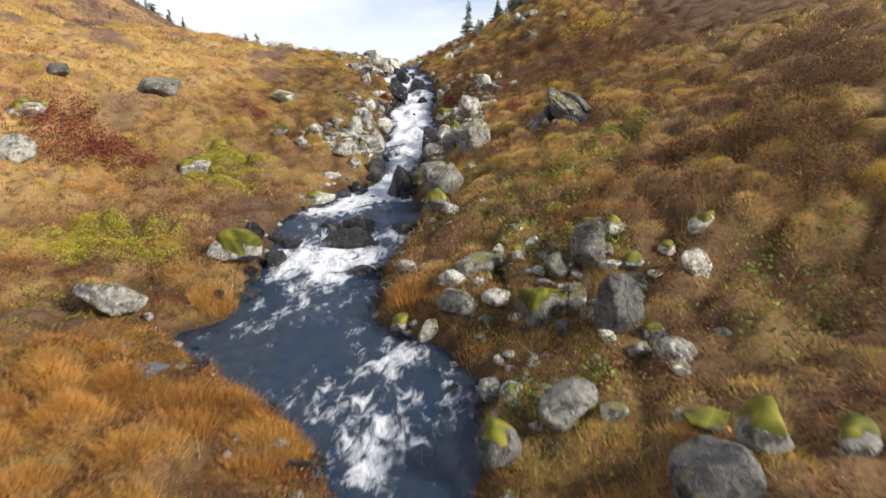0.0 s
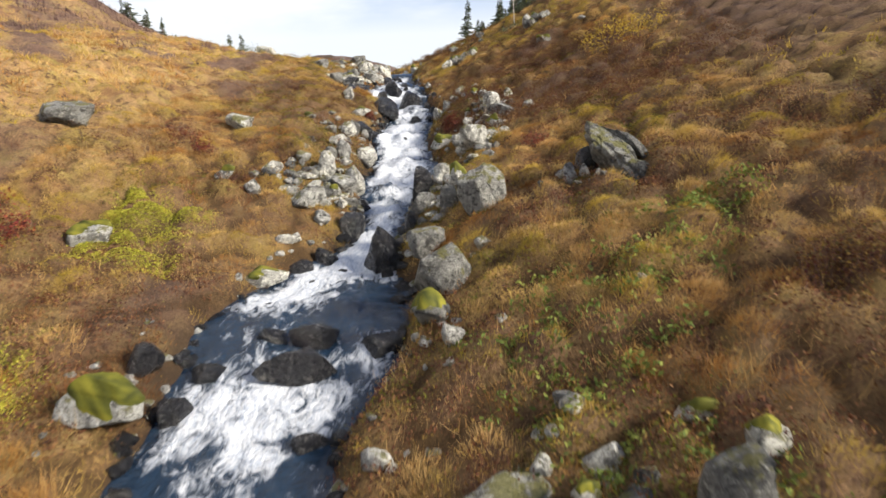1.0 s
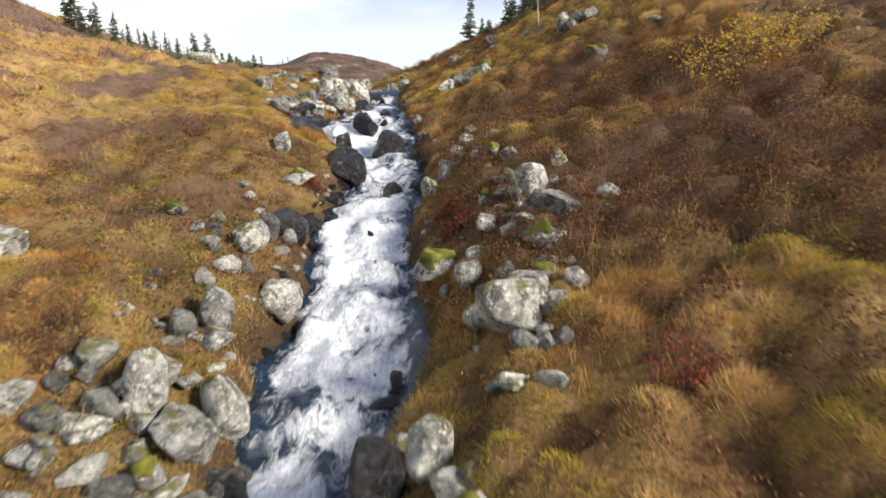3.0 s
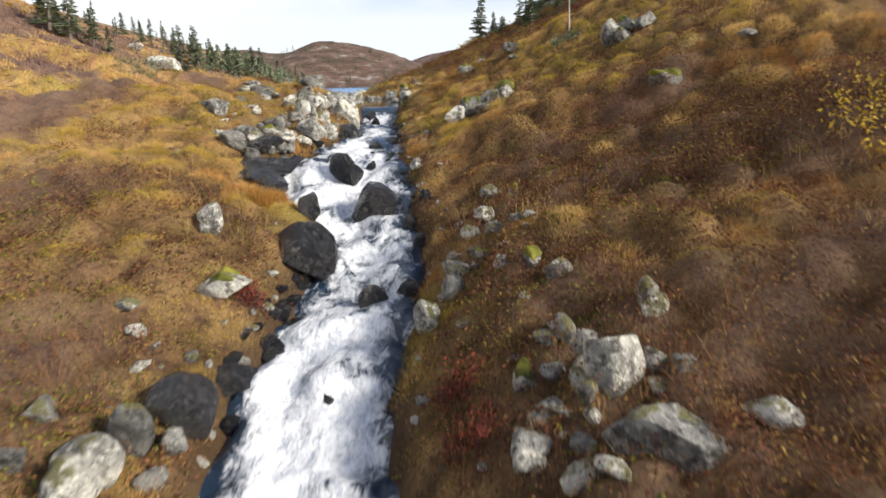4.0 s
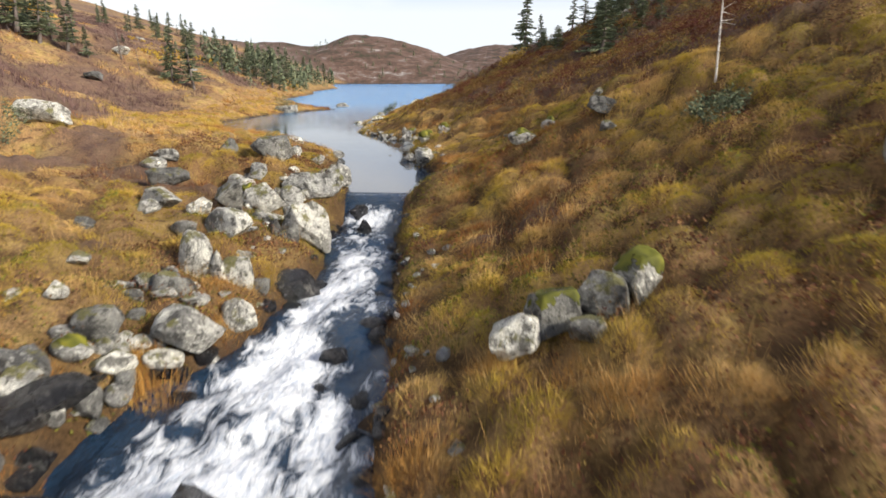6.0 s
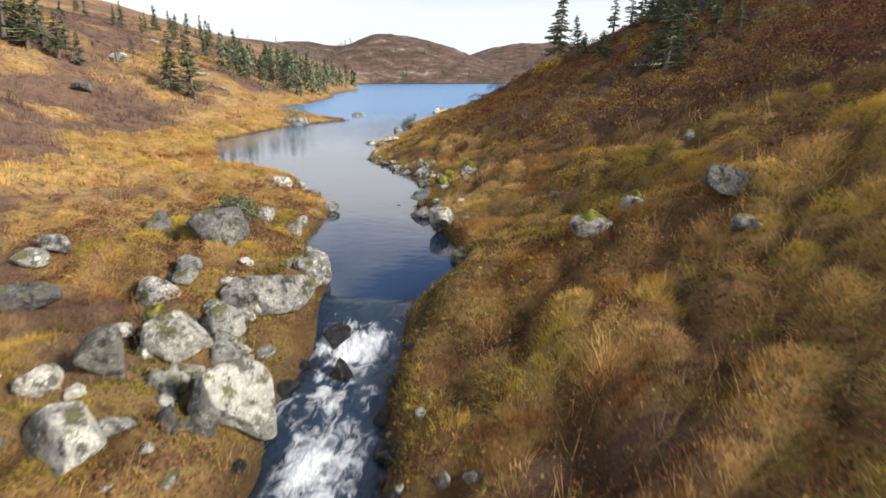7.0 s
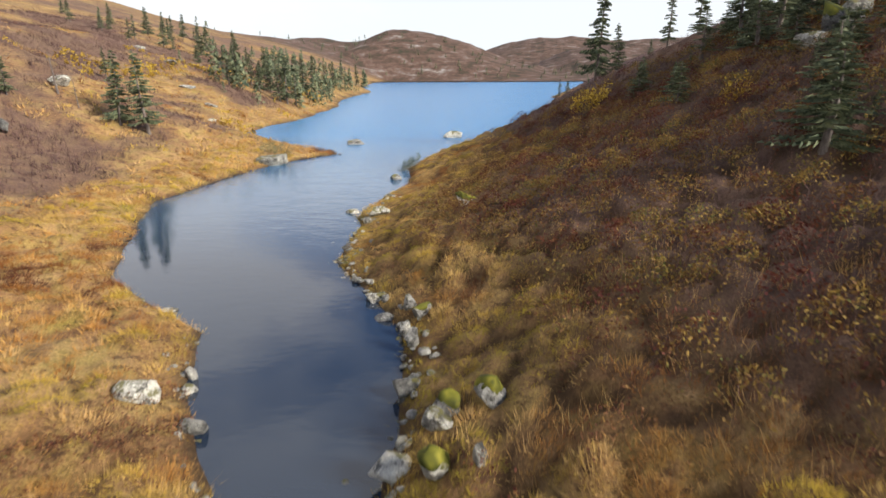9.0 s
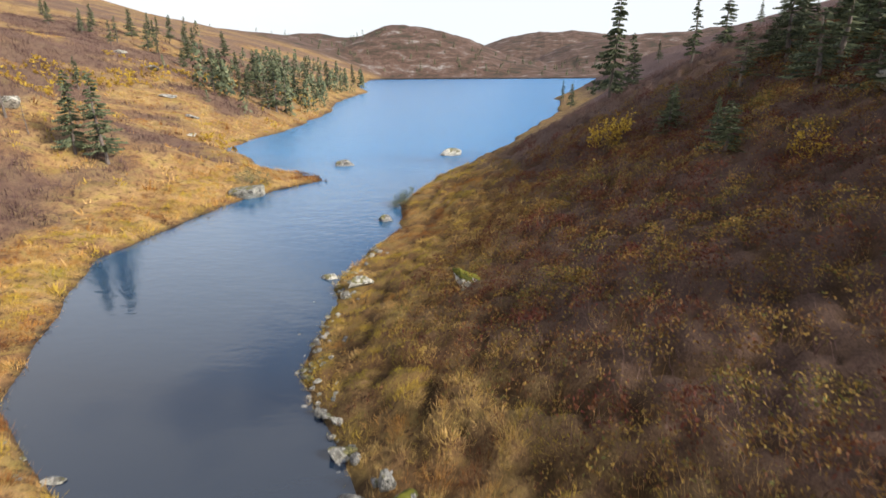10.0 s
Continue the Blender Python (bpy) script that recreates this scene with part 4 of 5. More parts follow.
ROCKS += [(0.94, 16.31, 0.99, 0.81, 1.2, "g"), (0.29, 16.75, 0.39, 0.32, 0.79, "g"), (-0.54, 17.18, 0.43, 0.35, 0.67, "w"), (-0.84, 17.14, 0.5, 0.41, 0.48, "g"),
          (-0.38, 19.02, 0.59, 0.48, 1.21, "w"), (0.47, 18.06, 0.41, 0.34, 0.71, "m")]
ROCKS += [(-4.48, 19.15, 0.36, 0.3, 0.3, "g"), (-2.88, 20.09, 0.49, 0.4, 0.89, "g"), (-2.3, 20.34, 0.6, 0.49, 0.93, "g"), (-3.01, 18.37, 1.14, 0.7, 0.7, "g"),
          (-3.57, 18.76, 0.54, 0.33, 0.33, "g"), (-4.1, 19.11, 0.4, 0.25, 0.26, "g"), (-2.62, 19.31, 0.37, 0.3, 0.36, "m"), (-2.33, 18.76, 0.27, 0.22, 0.35, "g")]
ROCKS += [(2.64, 16.25, 0.3, 0.24, 0.55, "g"), (2.88, 16.1, 0.27, 0.22, 0.38, "g"), (3.08, 15.85, 0.25, 0.2, 0.3, "g")]
ROCKS += [(0.9, 20.8, 0.75, 0.61, 0.83, "g"), (1.45, 21.83, 0.49, 0.26, 0.27, "m"), (1.78, 21.45, 0.38, 0.31, 0.37, "g"), (1.48, 20.82, 0.33, 0.27, 0.34, "g"),
          (1.47, 20.37, 0.26, 0.22, 0.33, "g"), (0.5, 22.58, 0.44, 0.36, 0.53, "g"), (-0.05, 23.37, 0.69, 0.5, 0.51, "m"), (1.59, 22.87, 0.59, 0.48, 0.53, "m"),
          (1.85, 23.61, 1.0, 0.53, 0.51, "g"), (0.82, 19.92, 0.4, 0.21, 0.21, "g"), (-3.02, 23.8, 0.61, 0.5, 0.59, "g"), (-3.17, 22.25, 0.33, 0.27, 0.36, "g"),
          (-3.0, 22.8, 0.3, 0.25, 0.33, "g"), (-3.74, 25.93, 0.26, 0.21, 0.25, "g"), (-4.09, 23.65, 0.35, 0.21, 0.21, "m"), (-2.47, 28.60, 1.22, 1.2, 1.0, "w")]
ROCKS += [(-2.61, 25.87, 0.72, 0.55, 0.56, "w"), (-1.31, 26.03, 0.44, 0.36, 0.55, "w"), (-1.19, 24.55, 0.38, 0.31, 0.39, "w"), (-0.6, 27.98, 0.53, 0.43, 0.65, "w"),
          (0.07, 26.78, 0.41, 0.34, 0.44, "g"), (0.66, 28.12, 0.37, 0.24, 0.24, "g")]
ROCKS += [(-3.71, 28.23, 0.37, 0.31, 0.69, "g"), (-3.09, 27.1, 0.82, 0.55, 0.54, "m"), (-2.89, 24.25, 0.45, 0.36, 0.72, "g"),
          (-2.59, 24.44, 0.32, 0.26, 0.44, "g"), (0.58, 28.77, 0.33, 0.27, 0.33, "g"), (0.35, 28.46, 0.33, 0.27, 0.28, "g"), (0.14, 27.28, 0.45, 0.37, 0.4, "g"),
          (0.49, 27.31, 0.27, 0.22, 0.22, "m"), (0.73, 26.67, 0.21, 0.17, 0.29, "g"), (1.1, 26.46, 0.31, 0.25, 0.25, "m"), (1.36, 26.23, 0.4, 0.33, 0.36, "g")]
ROCKS += [(-0.22, 26.34, 0.37, 0.3, 0.55, "g"), (-1.18, 27.68, 0.62, 0.51, 0.79, "w"), (1.6, 24.33, 0.56, 0.46, 0.67, "g"), (2.04, 24.52, 0.3, 0.24, 0.31, "g"),
          (0.8, 23.8, 0.3, 0.24, 0.34, "g"), (1.27, 23.86, 0.25, 0.2, 0.22, "g"), (1.09, 25.0, 0.3, 0.2, 0.2, "g"), (-1.39, 25.66, 0.28, 0.23, 0.51, "w"),
          (1.12, 24.64, 0.29, 0.21, 0.21, "g"), (0.86, 24.67, 0.26, 0.22, 0.33, "m")]
ROCKS += [(-2.37, 32.62, 0.95, 0.78, 1.12, "w"), (-1.66, 31.2, 1.03, 0.84, 1.25, "w"), (-2.62, 29.92, 0.43, 0.35, 0.69, "w"), (-3.7, 30.98, 0.81, 0.66, 0.71, "w"),
          (-1.96, 32.99, 0.28, 0.23, 0.58, "w"), (-1.28, 32.25, 0.19, 0.16, 0.19, "w"), (-0.83, 30.39, 0.32, 0.26, 0.65, "w"), (0.72, 30.15, 0.46, 0.31, 0.31, "g"),
          (1.15, 29.79, 0.24, 0.2, 0.36, "m"), (-0.53, 31.0, 0.26, 0.21, 0.44, "w"), (-0.81, 32.37, 0.29, 0.23, 0.31, "g"), (-5.11, 32.89, 0.59, 0.48, 0.54, "g"),
          (-1.04, 32.16, 0.22, 0.18, 0.44, "w"), (-0.57, 29.63, 0.25, 0.21, 0.52, "w"), (-5.8, 31.59, 0.32, 0.21, 0.22, "g")]
ROCKS += [(-6.04, 34.41, 0.89, 0.61, 0.62, "g"), (-4.6, 34.62, 0.62, 0.51, 0.56, "g"), (-3.74, 35.03, 0.92, 0.75, 0.8, "g"), (-3.28, 37.18, 0.84, 0.66, 0.67, "w"),
          (-3.5, 35.78, 0.54, 0.45, 0.56, "g"), (-4.56, 33.61, 0.39, 0.32, 0.39, "g"), (-4.33, 33.86, 0.38, 0.31, 0.42, "g"), (-5.09, 33.83, 0.65, 0.34, 0.32, "g"),
          (-4.36, 36.42, 0.48, 0.39, 0.79, "g"), (-4.07, 36.33, 0.24, 0.19, 0.47, "g"), (-3.8, 36.49, 0.47, 0.38, 0.53, "g"), (-6.69, 39.69, 0.8, 0.42, 0.39, "g"),
          (-7.45, 41.18, 0.5, 0.27, 0.28, "g"), (-11.21, 42.43, 1.32, 0.7, 0.64, "g"), (-5.15, 34.72, 0.32, 0.25, 0.26, "g"), (-4.68, 34.26, 0.53, 0.28, 0.27, "m")]
ROCKS += [(4.31, 31.82, 0.67, 0.55, 0.6, "m"), (5.95, 32.19, 0.4, 0.21, 0.19, "g"), (-1.84, 36.26, 0.57, 0.35, 0.35, "w"),
          (-2.16, 35.46, 0.44, 0.36, 0.37, "w"), (-2.95, 40.46, 0.41, 0.33, 0.59, "w")]
ROCKS += [(-5.52, 42.41, 1.1, 0.7, 0.71, "g"), (-5.47, 41.41, 0.36, 0.3, 0.41, "g"), (-4.24, 41.21, 1.39, 0.73, 0.69, "g"), (-3.91, 42.46, 0.33, 0.27, 0.58, "g"),
          (-5.75, 40.93, 0.6, 0.49, 0.51, "g"), (-6.59, 42.42, 0.46, 0.38, 0.45, "g"), (-7.7, 40.9, 0.6, 0.32, 0.29, "g"), (-5.89, 38.16, 0.74, 0.39, 0.39, "g"),
          (-5.26, 38.38, 0.43, 0.35, 0.37, "g"), (-4.4, 37.64, 0.93, 0.68, 0.68, "g"), (-4.94, 38.8, 0.59, 0.49, 0.59, "g"), (-4.65, 39.69, 0.79, 0.56, 0.56, "g"),
          (-4.45, 40.27, 0.52, 0.43, 0.65, "g"), (-3.69, 39.05, 0.95, 0.78, 1.24, "g"), (-4.52, 39.0, 0.38, 0.31, 0.32, "g"), (-4.01, 38.34, 0.21, 0.17, 0.4, "g")]
ROCKS += [(-2.98, 47.23, 0.63, 0.4, 0.4, "g"), (-2.37, 45.98, 0.71, 0.58, 0.69, "g"), (-3.22, 48.51, 0.68, 0.43, 0.43, "g"), (-2.76, 49.16, 0.53, 0.37, 0.38, "g"),
          (-3.2, 41.16, 0.46, 0.38, 0.51, "w")]
ROCKS += [(-3.93, 42.11, 0.6, 0.45, 0.44, "g"), (-4.22, 42.88, 0.22, 0.18, 0.33, "g"), (-5.36, 45.44, 0.36, 0.26, 0.26, "g"), (-5.45, 47.57, 0.48, 0.34, 0.34, "g"),
          (-1.78, 43.92, 0.28, 0.23, 0.26, "g"), (0.33, 41.76, 0.68, 0.36, 0.35, "m"), (0.94, 42.13, 0.45, 0.34, 0.34, "m"), (0.12, 45.61, 0.41, 0.22, 0.2, "g"),
          (2.45, 45.64, 0.31, 0.26, 0.32, "g"), (2.0, 41.5, 0.8, 0.46, 0.47, "g"), (1.9, 40.76, 0.38, 0.26, 0.26, "g"), (-5.27, 40.05, 0.28, 0.23, 0.23, "m"),
          (-5.86, 44.83, 0.36, 0.29, 0.45, "g"), (-5.22, 44.69, 0.4, 0.33, 0.44, "g")]
ROCKS += [(-6.43, 49.19, 0.52, 0.39, 0.39, "g"), (-7.55, 49.57, 0.8, 0.51, 0.51, "g"), (-7.38, 50.6, 0.27, 0.22, 0.44, "g"), (-7.16, 50.17, 0.26, 0.22, 0.23, "g"),
          (-9.62, 53.25, 0.5, 0.26, 0.25, "g"), (-3.55, 50.56, 0.54, 0.44, 0.43, "g"), (-2.73, 49.52, 0.42, 0.34, 0.51, "m"), (-2.64, 48.2, 0.43, 0.35, 0.5, "m"),
          (-2.1, 49.58, 0.49, 0.4, 0.48, "m"), (-3.79, 60.18, 0.96, 0.66, 0.67, "m"), (-16.4, 73.06, 1.89, 1.12, 1.14, "g"), (-14.73, 83.03, 1.44, 0.76, 0.7, "g"),
          (-8.39, 88.25, 1.81, 0.96, 0.88, "g"), (-8.46, 69.61, 0.69, 0.54, 0.55, "g"), (-3.85, 53.23, 0.48, 0.39, 0.46, "m")]
ROCKS += [(-3.27, 49.1, 0.18, 0.14, 0.3, "g"), (-4.71, 53.51, 0.55, 0.33, 0.33, "g"), (-4.08, 52.78, 0.34, 0.28, 0.52, "g"), (-3.75, 52.1, 0.32, 0.26, 0.49, "g"),
          (-4.17, 53.63, 0.3, 0.24, 0.45, "g"), (-6.01, 55.61, 0.35, 0.22, 0.22, "g"), (-5.54, 55.29, 0.37, 0.2, 0.19, "g"), (-5.18, 54.5, 0.68, 0.36, 0.35, "g"),
          (-8.35, 62.69, 0.61, 0.35, 0.35, "g"), (-7.12, 61.67, 0.87, 0.46, 0.42, "g"), (-2.11, 48.09, 0.18, 0.15, 0.37, "g"), (-7.32, 61.09, 0.44, 0.28, 0.28, "g")]
ROCKS += [(-45.0, 108.0, 3.0, 1.4, 0.7, "g"), (-37.5, 99.0, 2.0, 1.1, 0.5, "g"), (-33.5, 96.0, 1.4, 0.9, 0.5, "g"), (-27.0, 66.5, 1.5, 1.0, 0.8, "g"), (-29.5, 73.5, 1.8, 1.0, 0.7, "g"), (-52.0, 112.0, 2.2, 1.2, 0.6, "g"), (-30.0, 90.0, 1.0, 0.7, 0.4, "g")]
ROCKS += [(-4.3, 32.3, 1.7, 1.1, 0.55, "w"), (-4.75, 33.5, 1.3, 0.9, 0.45, "w"), (-4.0, 31.3, 1.2, 0.9, 0.6, "w"), (-2.75, 24.9, 0.8, 0.7, 0.7, "w")]
KIND = {"g": ("pale grey granite boulder with lichen, half sunk in grass", "boulders along the stream and shore"),
        "m": ("grey boulder under a cap of yellow-green moss", "boulders along the stream and shore"),
        "w": ("dark wet boulder in the rushing stream", "wet boulders in the stream")}
for k, (x, y, w, d, h, kind) in enumerate(ROCKS):
    if 36 < y < 42.6 and x < -3.5 and w < 0.9:
        w, d, h = 1.2 * w, 1.2 * d, 1.15 * h
    boulder("boulder", x, y, w, d, h, kind, 100 + k, *KIND[kind])

# the split slab that leans over a dark hollow
def leaning_slab(x, y):
    """Layered plates of rock, stacked askew and tipped against a dark block."""
    thing = new("leaning_slab")
    z = float(ground_height(np.array([x]), np.array([y]))[0])
    thing.matrix_basis = pose(x, y, z + 0.26, -14, 34, -14) @ Matrix.Scale(0.92, 4)
    tagged(thing, "large leaning slab of layered dark grey rock in grass", "boulder")
    for k, (dx, dy, dz, w, d, h) in enumerate(((0.0, 0.0, 0.0, 1.75, 1.25, 0.85), (0.16, 0.06, 0.36, 1.45, 0.95, 0.30), (0.62, -0.42, -0.12, 0.95, 0.7, 0.6))):
        p, f = stone_shape(w, d, h, 820 + k, 4, 22, 1.2, 0.58)
        layer = p[:, 2] + 0.22 * p[:, 0] + 0.05 * wave(p[:, 0], p[:, 1], 0.4, 812, 2)
        step = layer / 0.17 + 0.5 * wave(layer, p[:, 1] * 0, 0.3, 813, 1)
        saw = (step - np.floor(step)) ** 3
        p[:, :2] *= (1 - 0.15 * saw + 0.07 * wave(p[:, 0], p[:, 1], 0.25, 814, 2))[:, None]
        part("plate", raw_mesh("plate", p + (dx, dy, dz), f, MAT_SLATE, smooth=True), thing)
    return thing


leaning_slab(3.45, 16.35)
# Added block: its wet-stone black paints the shade in the slab's hollow.
boulder("broken_block", 3.0, 16.55, 0.5, 0.6, 0.7, "w", 802, "near-black block standing in for shade under the leaning slab", "", turn=8)


def outcrop(x, y, turn, seed, blocks):
    """A weathered outcrop: broken angular blocks jammed against one another, with moss in the joints."""
    thing = new("rock_outcrop")
    z = float(ground_height(np.array([x]), np.array([y]))[0])
    thing.matrix_basis = pose(x, y, z, 0, 0, turn)
    tagged(thing, "dark lichen-spotted outcrop of broken blocks in grass", "outcrop", "outcrops on the grassy slope")
    rng = np.random.default_rng(seed)
    for k, (dx, dy, w, d, h, tip) in enumerate(blocks):
        p, f = stone_shape(w, d, h, seed + k, 3, 16, 0.8, 0.50)
        m = np.array(Euler((radians(rng.uniform(-10, 10)), radians(tip), radians(rng.uniform(-30, 30)))).to_matrix())
        foot = float(ground_height(np.array([x + dx]), np.array([y + dy]))[0]) - z
        part("block", raw_mesh("block", p @ m.T + (dx, dy, foot + 0.25 * h), f, MAT_SLATE if k % 3 else MAT_ROCK, smooth=True), thing)
        if k % 2:
            q = p / (np.array([w, d, h]) / 2)
            c = q[f].mean(1)
            top = c[:, 2] + 0.9 * lumps(c, 0.5, seed + k + 3) > 0.5
            use = np.unique(f[top])
            if len(use) < 4:
                continue
            at = np.full(len(p), -1)
            at[use] = np.arange(len(use))
            mq = (p[use] * 1.02 + (0, 0, 0.01)) @ m.T + (dx, dy, foot + 0.25 * h)
            part("moss", raw_mesh("moss", mq, at[f[top]], MAT_MOSS, np.clip(0.4 + lumps(q[use], 0.3, seed), 0, 1), True), thing, "yellow-green moss cushion")
    return thing


outcrop(0.55, 34.55, 8, 840, ((-0.55, 0.0, 0.75, 0.55, 0.55, -12), (-0.05, 0.12, 0.70, 0.6, 0.72, 8), (0.42, 0.05, 0.62, 0.55, 0.60, 14), (0.78, 0.15, 0.5, 0.5, 0.62, -8), (0.15, -0.25, 0.45, 0.35, 0.35, 0)))
outcrop(4.45, 35.30, -6, 860, ((-0.45, 0.05, 0.60, 0.5, 0.70, -14), (0.0, 0.1, 0.72, 0.6, 0.80, 6), (0.42, 0.15, 0.62, 0.55, 0.70, 12), (-0.2, -0.28, 0.5, 0.4, 0.4, 0), (0.3, -0.25, 0.45, 0.35, 0.38, 10)))
outcrop(7.3, 63.2, 15, 880, ((-0.7, 0.0, 1.1, 0.9, 1.0, -14), (0.0, 0.25, 1.3, 1.0, 1.3, 8), (0.8, 0.3, 1.1, 0.9, 1.1, 12), (0.3, -0.35, 0.9, 0.7, 0.7, 5)))


def shore_stones(name, seed, count, spots, label, mat=MAT_ROCK, detail=2):
    """Fist- to head-sized stones strewn along the water's edge."""
    rng = np.random.default_rng(seed)
    cos, fs, at = [], [], 0
    for k in range(count):
        x, y, big = spots(rng)
        z = max(float(ground_height(np.array([x]), np.array([y]))[0]), float(level(y)) - 0.06)
        w = big * rng.uniform(0.5, 1.3)
        q, f = stone_shape(w, w * rng.uniform(0.6, 1.0), w * rng.uniform(0.4, 0.75), seed * 1000 + k, detail, 12)
        a = rng.uniform(0, 6.3)
        q = np.stack([q[:, 0] * np.cos(a) - q[:, 1] * np.sin(a), q[:, 0] * np.sin(a) + q[:, 1] * np.cos(a), q[:, 2]], 1)
        cos.append(q + (x, y, z - 0.02 * w))
        fs.append(f + at)
        at += len(q)
    return tagged(new(name, raw_mesh(name, np.concatenate(cos), np.concatenate(fs), mat, smooth=True)), label, "stones", kind="stuff")


def right_shore(rng):
    y = rng.uniform(43, 66)
    return float(np.interp(y, SY, XR)) + rng.normal(0.05, 0.32), y, 0.21


def left_shore(rng):
    y = rng.uniform(42, 54)
    return float(np.interp(y, SY, XL)) + rng.normal(-0.05, 0.2), y, 0.13


def stream_side(rng):
    y, s = rng.uniform(5, 40), rng.integers(0, 2)
    e = float(np.interp(y, SY, XR if s else XL))
    return e + (1 if s else -1) * abs(rng.normal(0.1, 0.45)), y, 0.20


def scree(rng):
    return rng.normal(1.6, 0.8), rng.normal(8.4, 1.5), 0.22


shore_stones("shore_stones", 31, 270, right_shore, "small grey stones along the lake shore", detail=1)
shore_stones("shore_stones", 32, 70, left_shore, "small grey stones along the lake shore", detail=1)
shore_stones("stream_stones", 33, 260, stream_side, "small grey stones lining the stream", detail=1)
def wet_edge(rng):
    y, s = rng.uniform(5, 41), rng.integers(0, 2)
    e = float(np.interp(y, SY, XR if s else XL))
    return e + (1 if s else -1) * rng.normal(-0.02, 0.13), y, 0.36


def mid_stream(rng):
    y = rng.uniform(11, 40)
    a, b = float(np.interp(y, SY, XL)), float(np.interp(y, SY, XR))
    return a + (b - a) * rng.uniform(0.1, 0.95), y, 0.26


shore_stones("wet_stones", 35, 260, wet_edge, "dark wet stones along the stream's edges", MAT_WET)
shore_stones("wet_stones", 36, 36, mid_stream, "dark wet stones breaking the white water", MAT_WET)
STONES = [stone_shape(1.0, rr, hh, 700 + k, 2, 12) for k, (rr, hh) in enumerate([(a, b) for a in (0.62, 0.74, 0.86, 0.98) for b in (0.45, 0.55, 0.65, 0.78)])]
STONES = [raw_mesh("stone", p, f, MAT_SLATE if k % 4 == 3 else MAT_ROCK, smooth=True) for k, (p, f) in enumerate(STONES)]


def heap(seed, count, cx, cy, rx, ry, big):
    """Loose stones lying on and between the boulders, each on its own."""
    rng = np.random.default_rng(seed)
    for _ in range(count):
        x, y, w = rng.normal(cx, rx), rng.normal(cy, ry), big * rng.uniform(0.55, 1.45)
        if not dry(np.array([x]), np.array([y]), -0.1)[0]:
            continue
        z = float(ground_height(np.array([x]), np.array([y]))[0])
        ob = new("stone", STONES[int(rng.integers(len(STONES)))])
        ob.matrix_basis = pose(x, y, z + 0.04 * w, rng.uniform(-14, 14), rng.uniform(-14, 14), rng.uniform(0, 360)) @ Matrix.Scale(w, 4)
        tagged(ob, "small grey lichened stone in a mossy heap", "stone", "stones heaped beside the stream")


for k, (cx, cy, rx, ry, big, count) in enumerate(HEAPS):
    heap(50 + k, int(count * 0.55), cx, cy, rx, ry, big)
shore_stones("stream_stones", 34, 60, scree, "small grey stones in a scree beside the stream", detail=1)


# ---- spruces ----
def spruce_meshes(seed, thin):
    """A stunted spruce one metre high: a tapered trunk and drooping sprays in uneven whorls."""
    rng = np.random.default_rng(seed)
    rings, sides = 9, 7
    a = np.arange(sides) * 2 * np.pi / sides
    co = []
    for k in range(rings):
        z = k / (rings - 1)
        r = 0.020 * (1 - z) + 0.002
        bx, by = 0.012 * math.sin(3 * z + seed), 0.012 * math.cos(4 * z + seed)
        co += [(bx + r * math.cos(t), by + r * math.sin(t), z * 0.99 - 0.03) for t in a]
    fs = [(k * sides + j, k * sides + (j + 1) % sides, (k + 1) * sides + (j + 1) % sides, (k + 1) * sides + j) for k in range(rings - 1) for j in range(sides)]
    trunk = raw_mesh("trunk", co, fs, MAT_BARK, smooth=True)
    tips, quads, tint = [], [], []
    z = 0.10 + 0.12 * thin
    while z < 0.985:
        reach = (0.25 - 0.10 * thin) * (1 - z) ** 0.75 * rng.uniform(0.55, 1.2) + 0.012
        for _ in range(int(rng.integers(3, 7))):
            if rng.random() < 0.12 + 0.2 * thin:
                continue
            t = rng.uniform(0, 2 * np.pi)
            r = reach * rng.uniform(0.6, 1.15)
            out, side = np.array([math.cos(t), math.sin(t), 0]), np.array([-math.sin(t), math.cos(t), 0])
            for s in np.linspace(0.15, 1.0, 7):
                c = out * r * s + np.array([0, 0, z - 0.30 * r * s + 0.12 * r * s * s])
                for g in (-1, 1):
                    ln = r * 0.34 * (1.15 - 0.7 * s) + 0.008
                    e = c + (side * g * 0.8 + out * 0.6) * ln + np.array([0, 0, -ln * rng.uniform(0.1, 0.8)])
                    wd = (out * 0.4 + np.array([0, 0, 0.75])) * (0.010 + 0.010 * rng.random())
                    b = len(tips)
                    tips += [c - wd, c + wd, e]
                    quads.append((b, b + 1, b + 2))
                    tint += [rng.uniform(0, 1)] * 3
        z += rng.uniform(0.018, 0.042)
    return trunk, raw_mesh("crown", tips, quads, MAT_NEEDLE, tint)


SPRUCE = [spruce_meshes(k, thin) for k, thin in enumerate((0.0, 0.35, 0.7, 0.15, 1.0))]


def spruce(x, y, height, k):
    rng = np.random.default_rng(900 + k)
    tree = new("spruce")
    z = float(ground_height(np.array([x]), np.array([y]))[0])
    s = height * rng.uniform(0.9, 1.25)
    tree.matrix_basis = pose(x, y, z - 0.03, rng.uniform(-3, 3), rng.uniform(-3, 3), rng.uniform(0, 360)) @ Matrix.Diagonal((s, s, height, 1))
    tagged(tree, "slender dark green spruce on the heath slope", "tree", "spruces on the slopes")
    trunk, crown = SPRUCE[k % len(SPRUCE)]
    part("trunk", trunk, tree)
    part("crown", crown, tree)
    return tree


def spruce_bush(x, y, height, k):
    tree = spruce(x, y, height, k)
    tree.scale = (height * 2.1, height * 2.1, height)
    return tagged(tree, "broad bushy dark green spruce on the heath slope")


SPRUCES = []
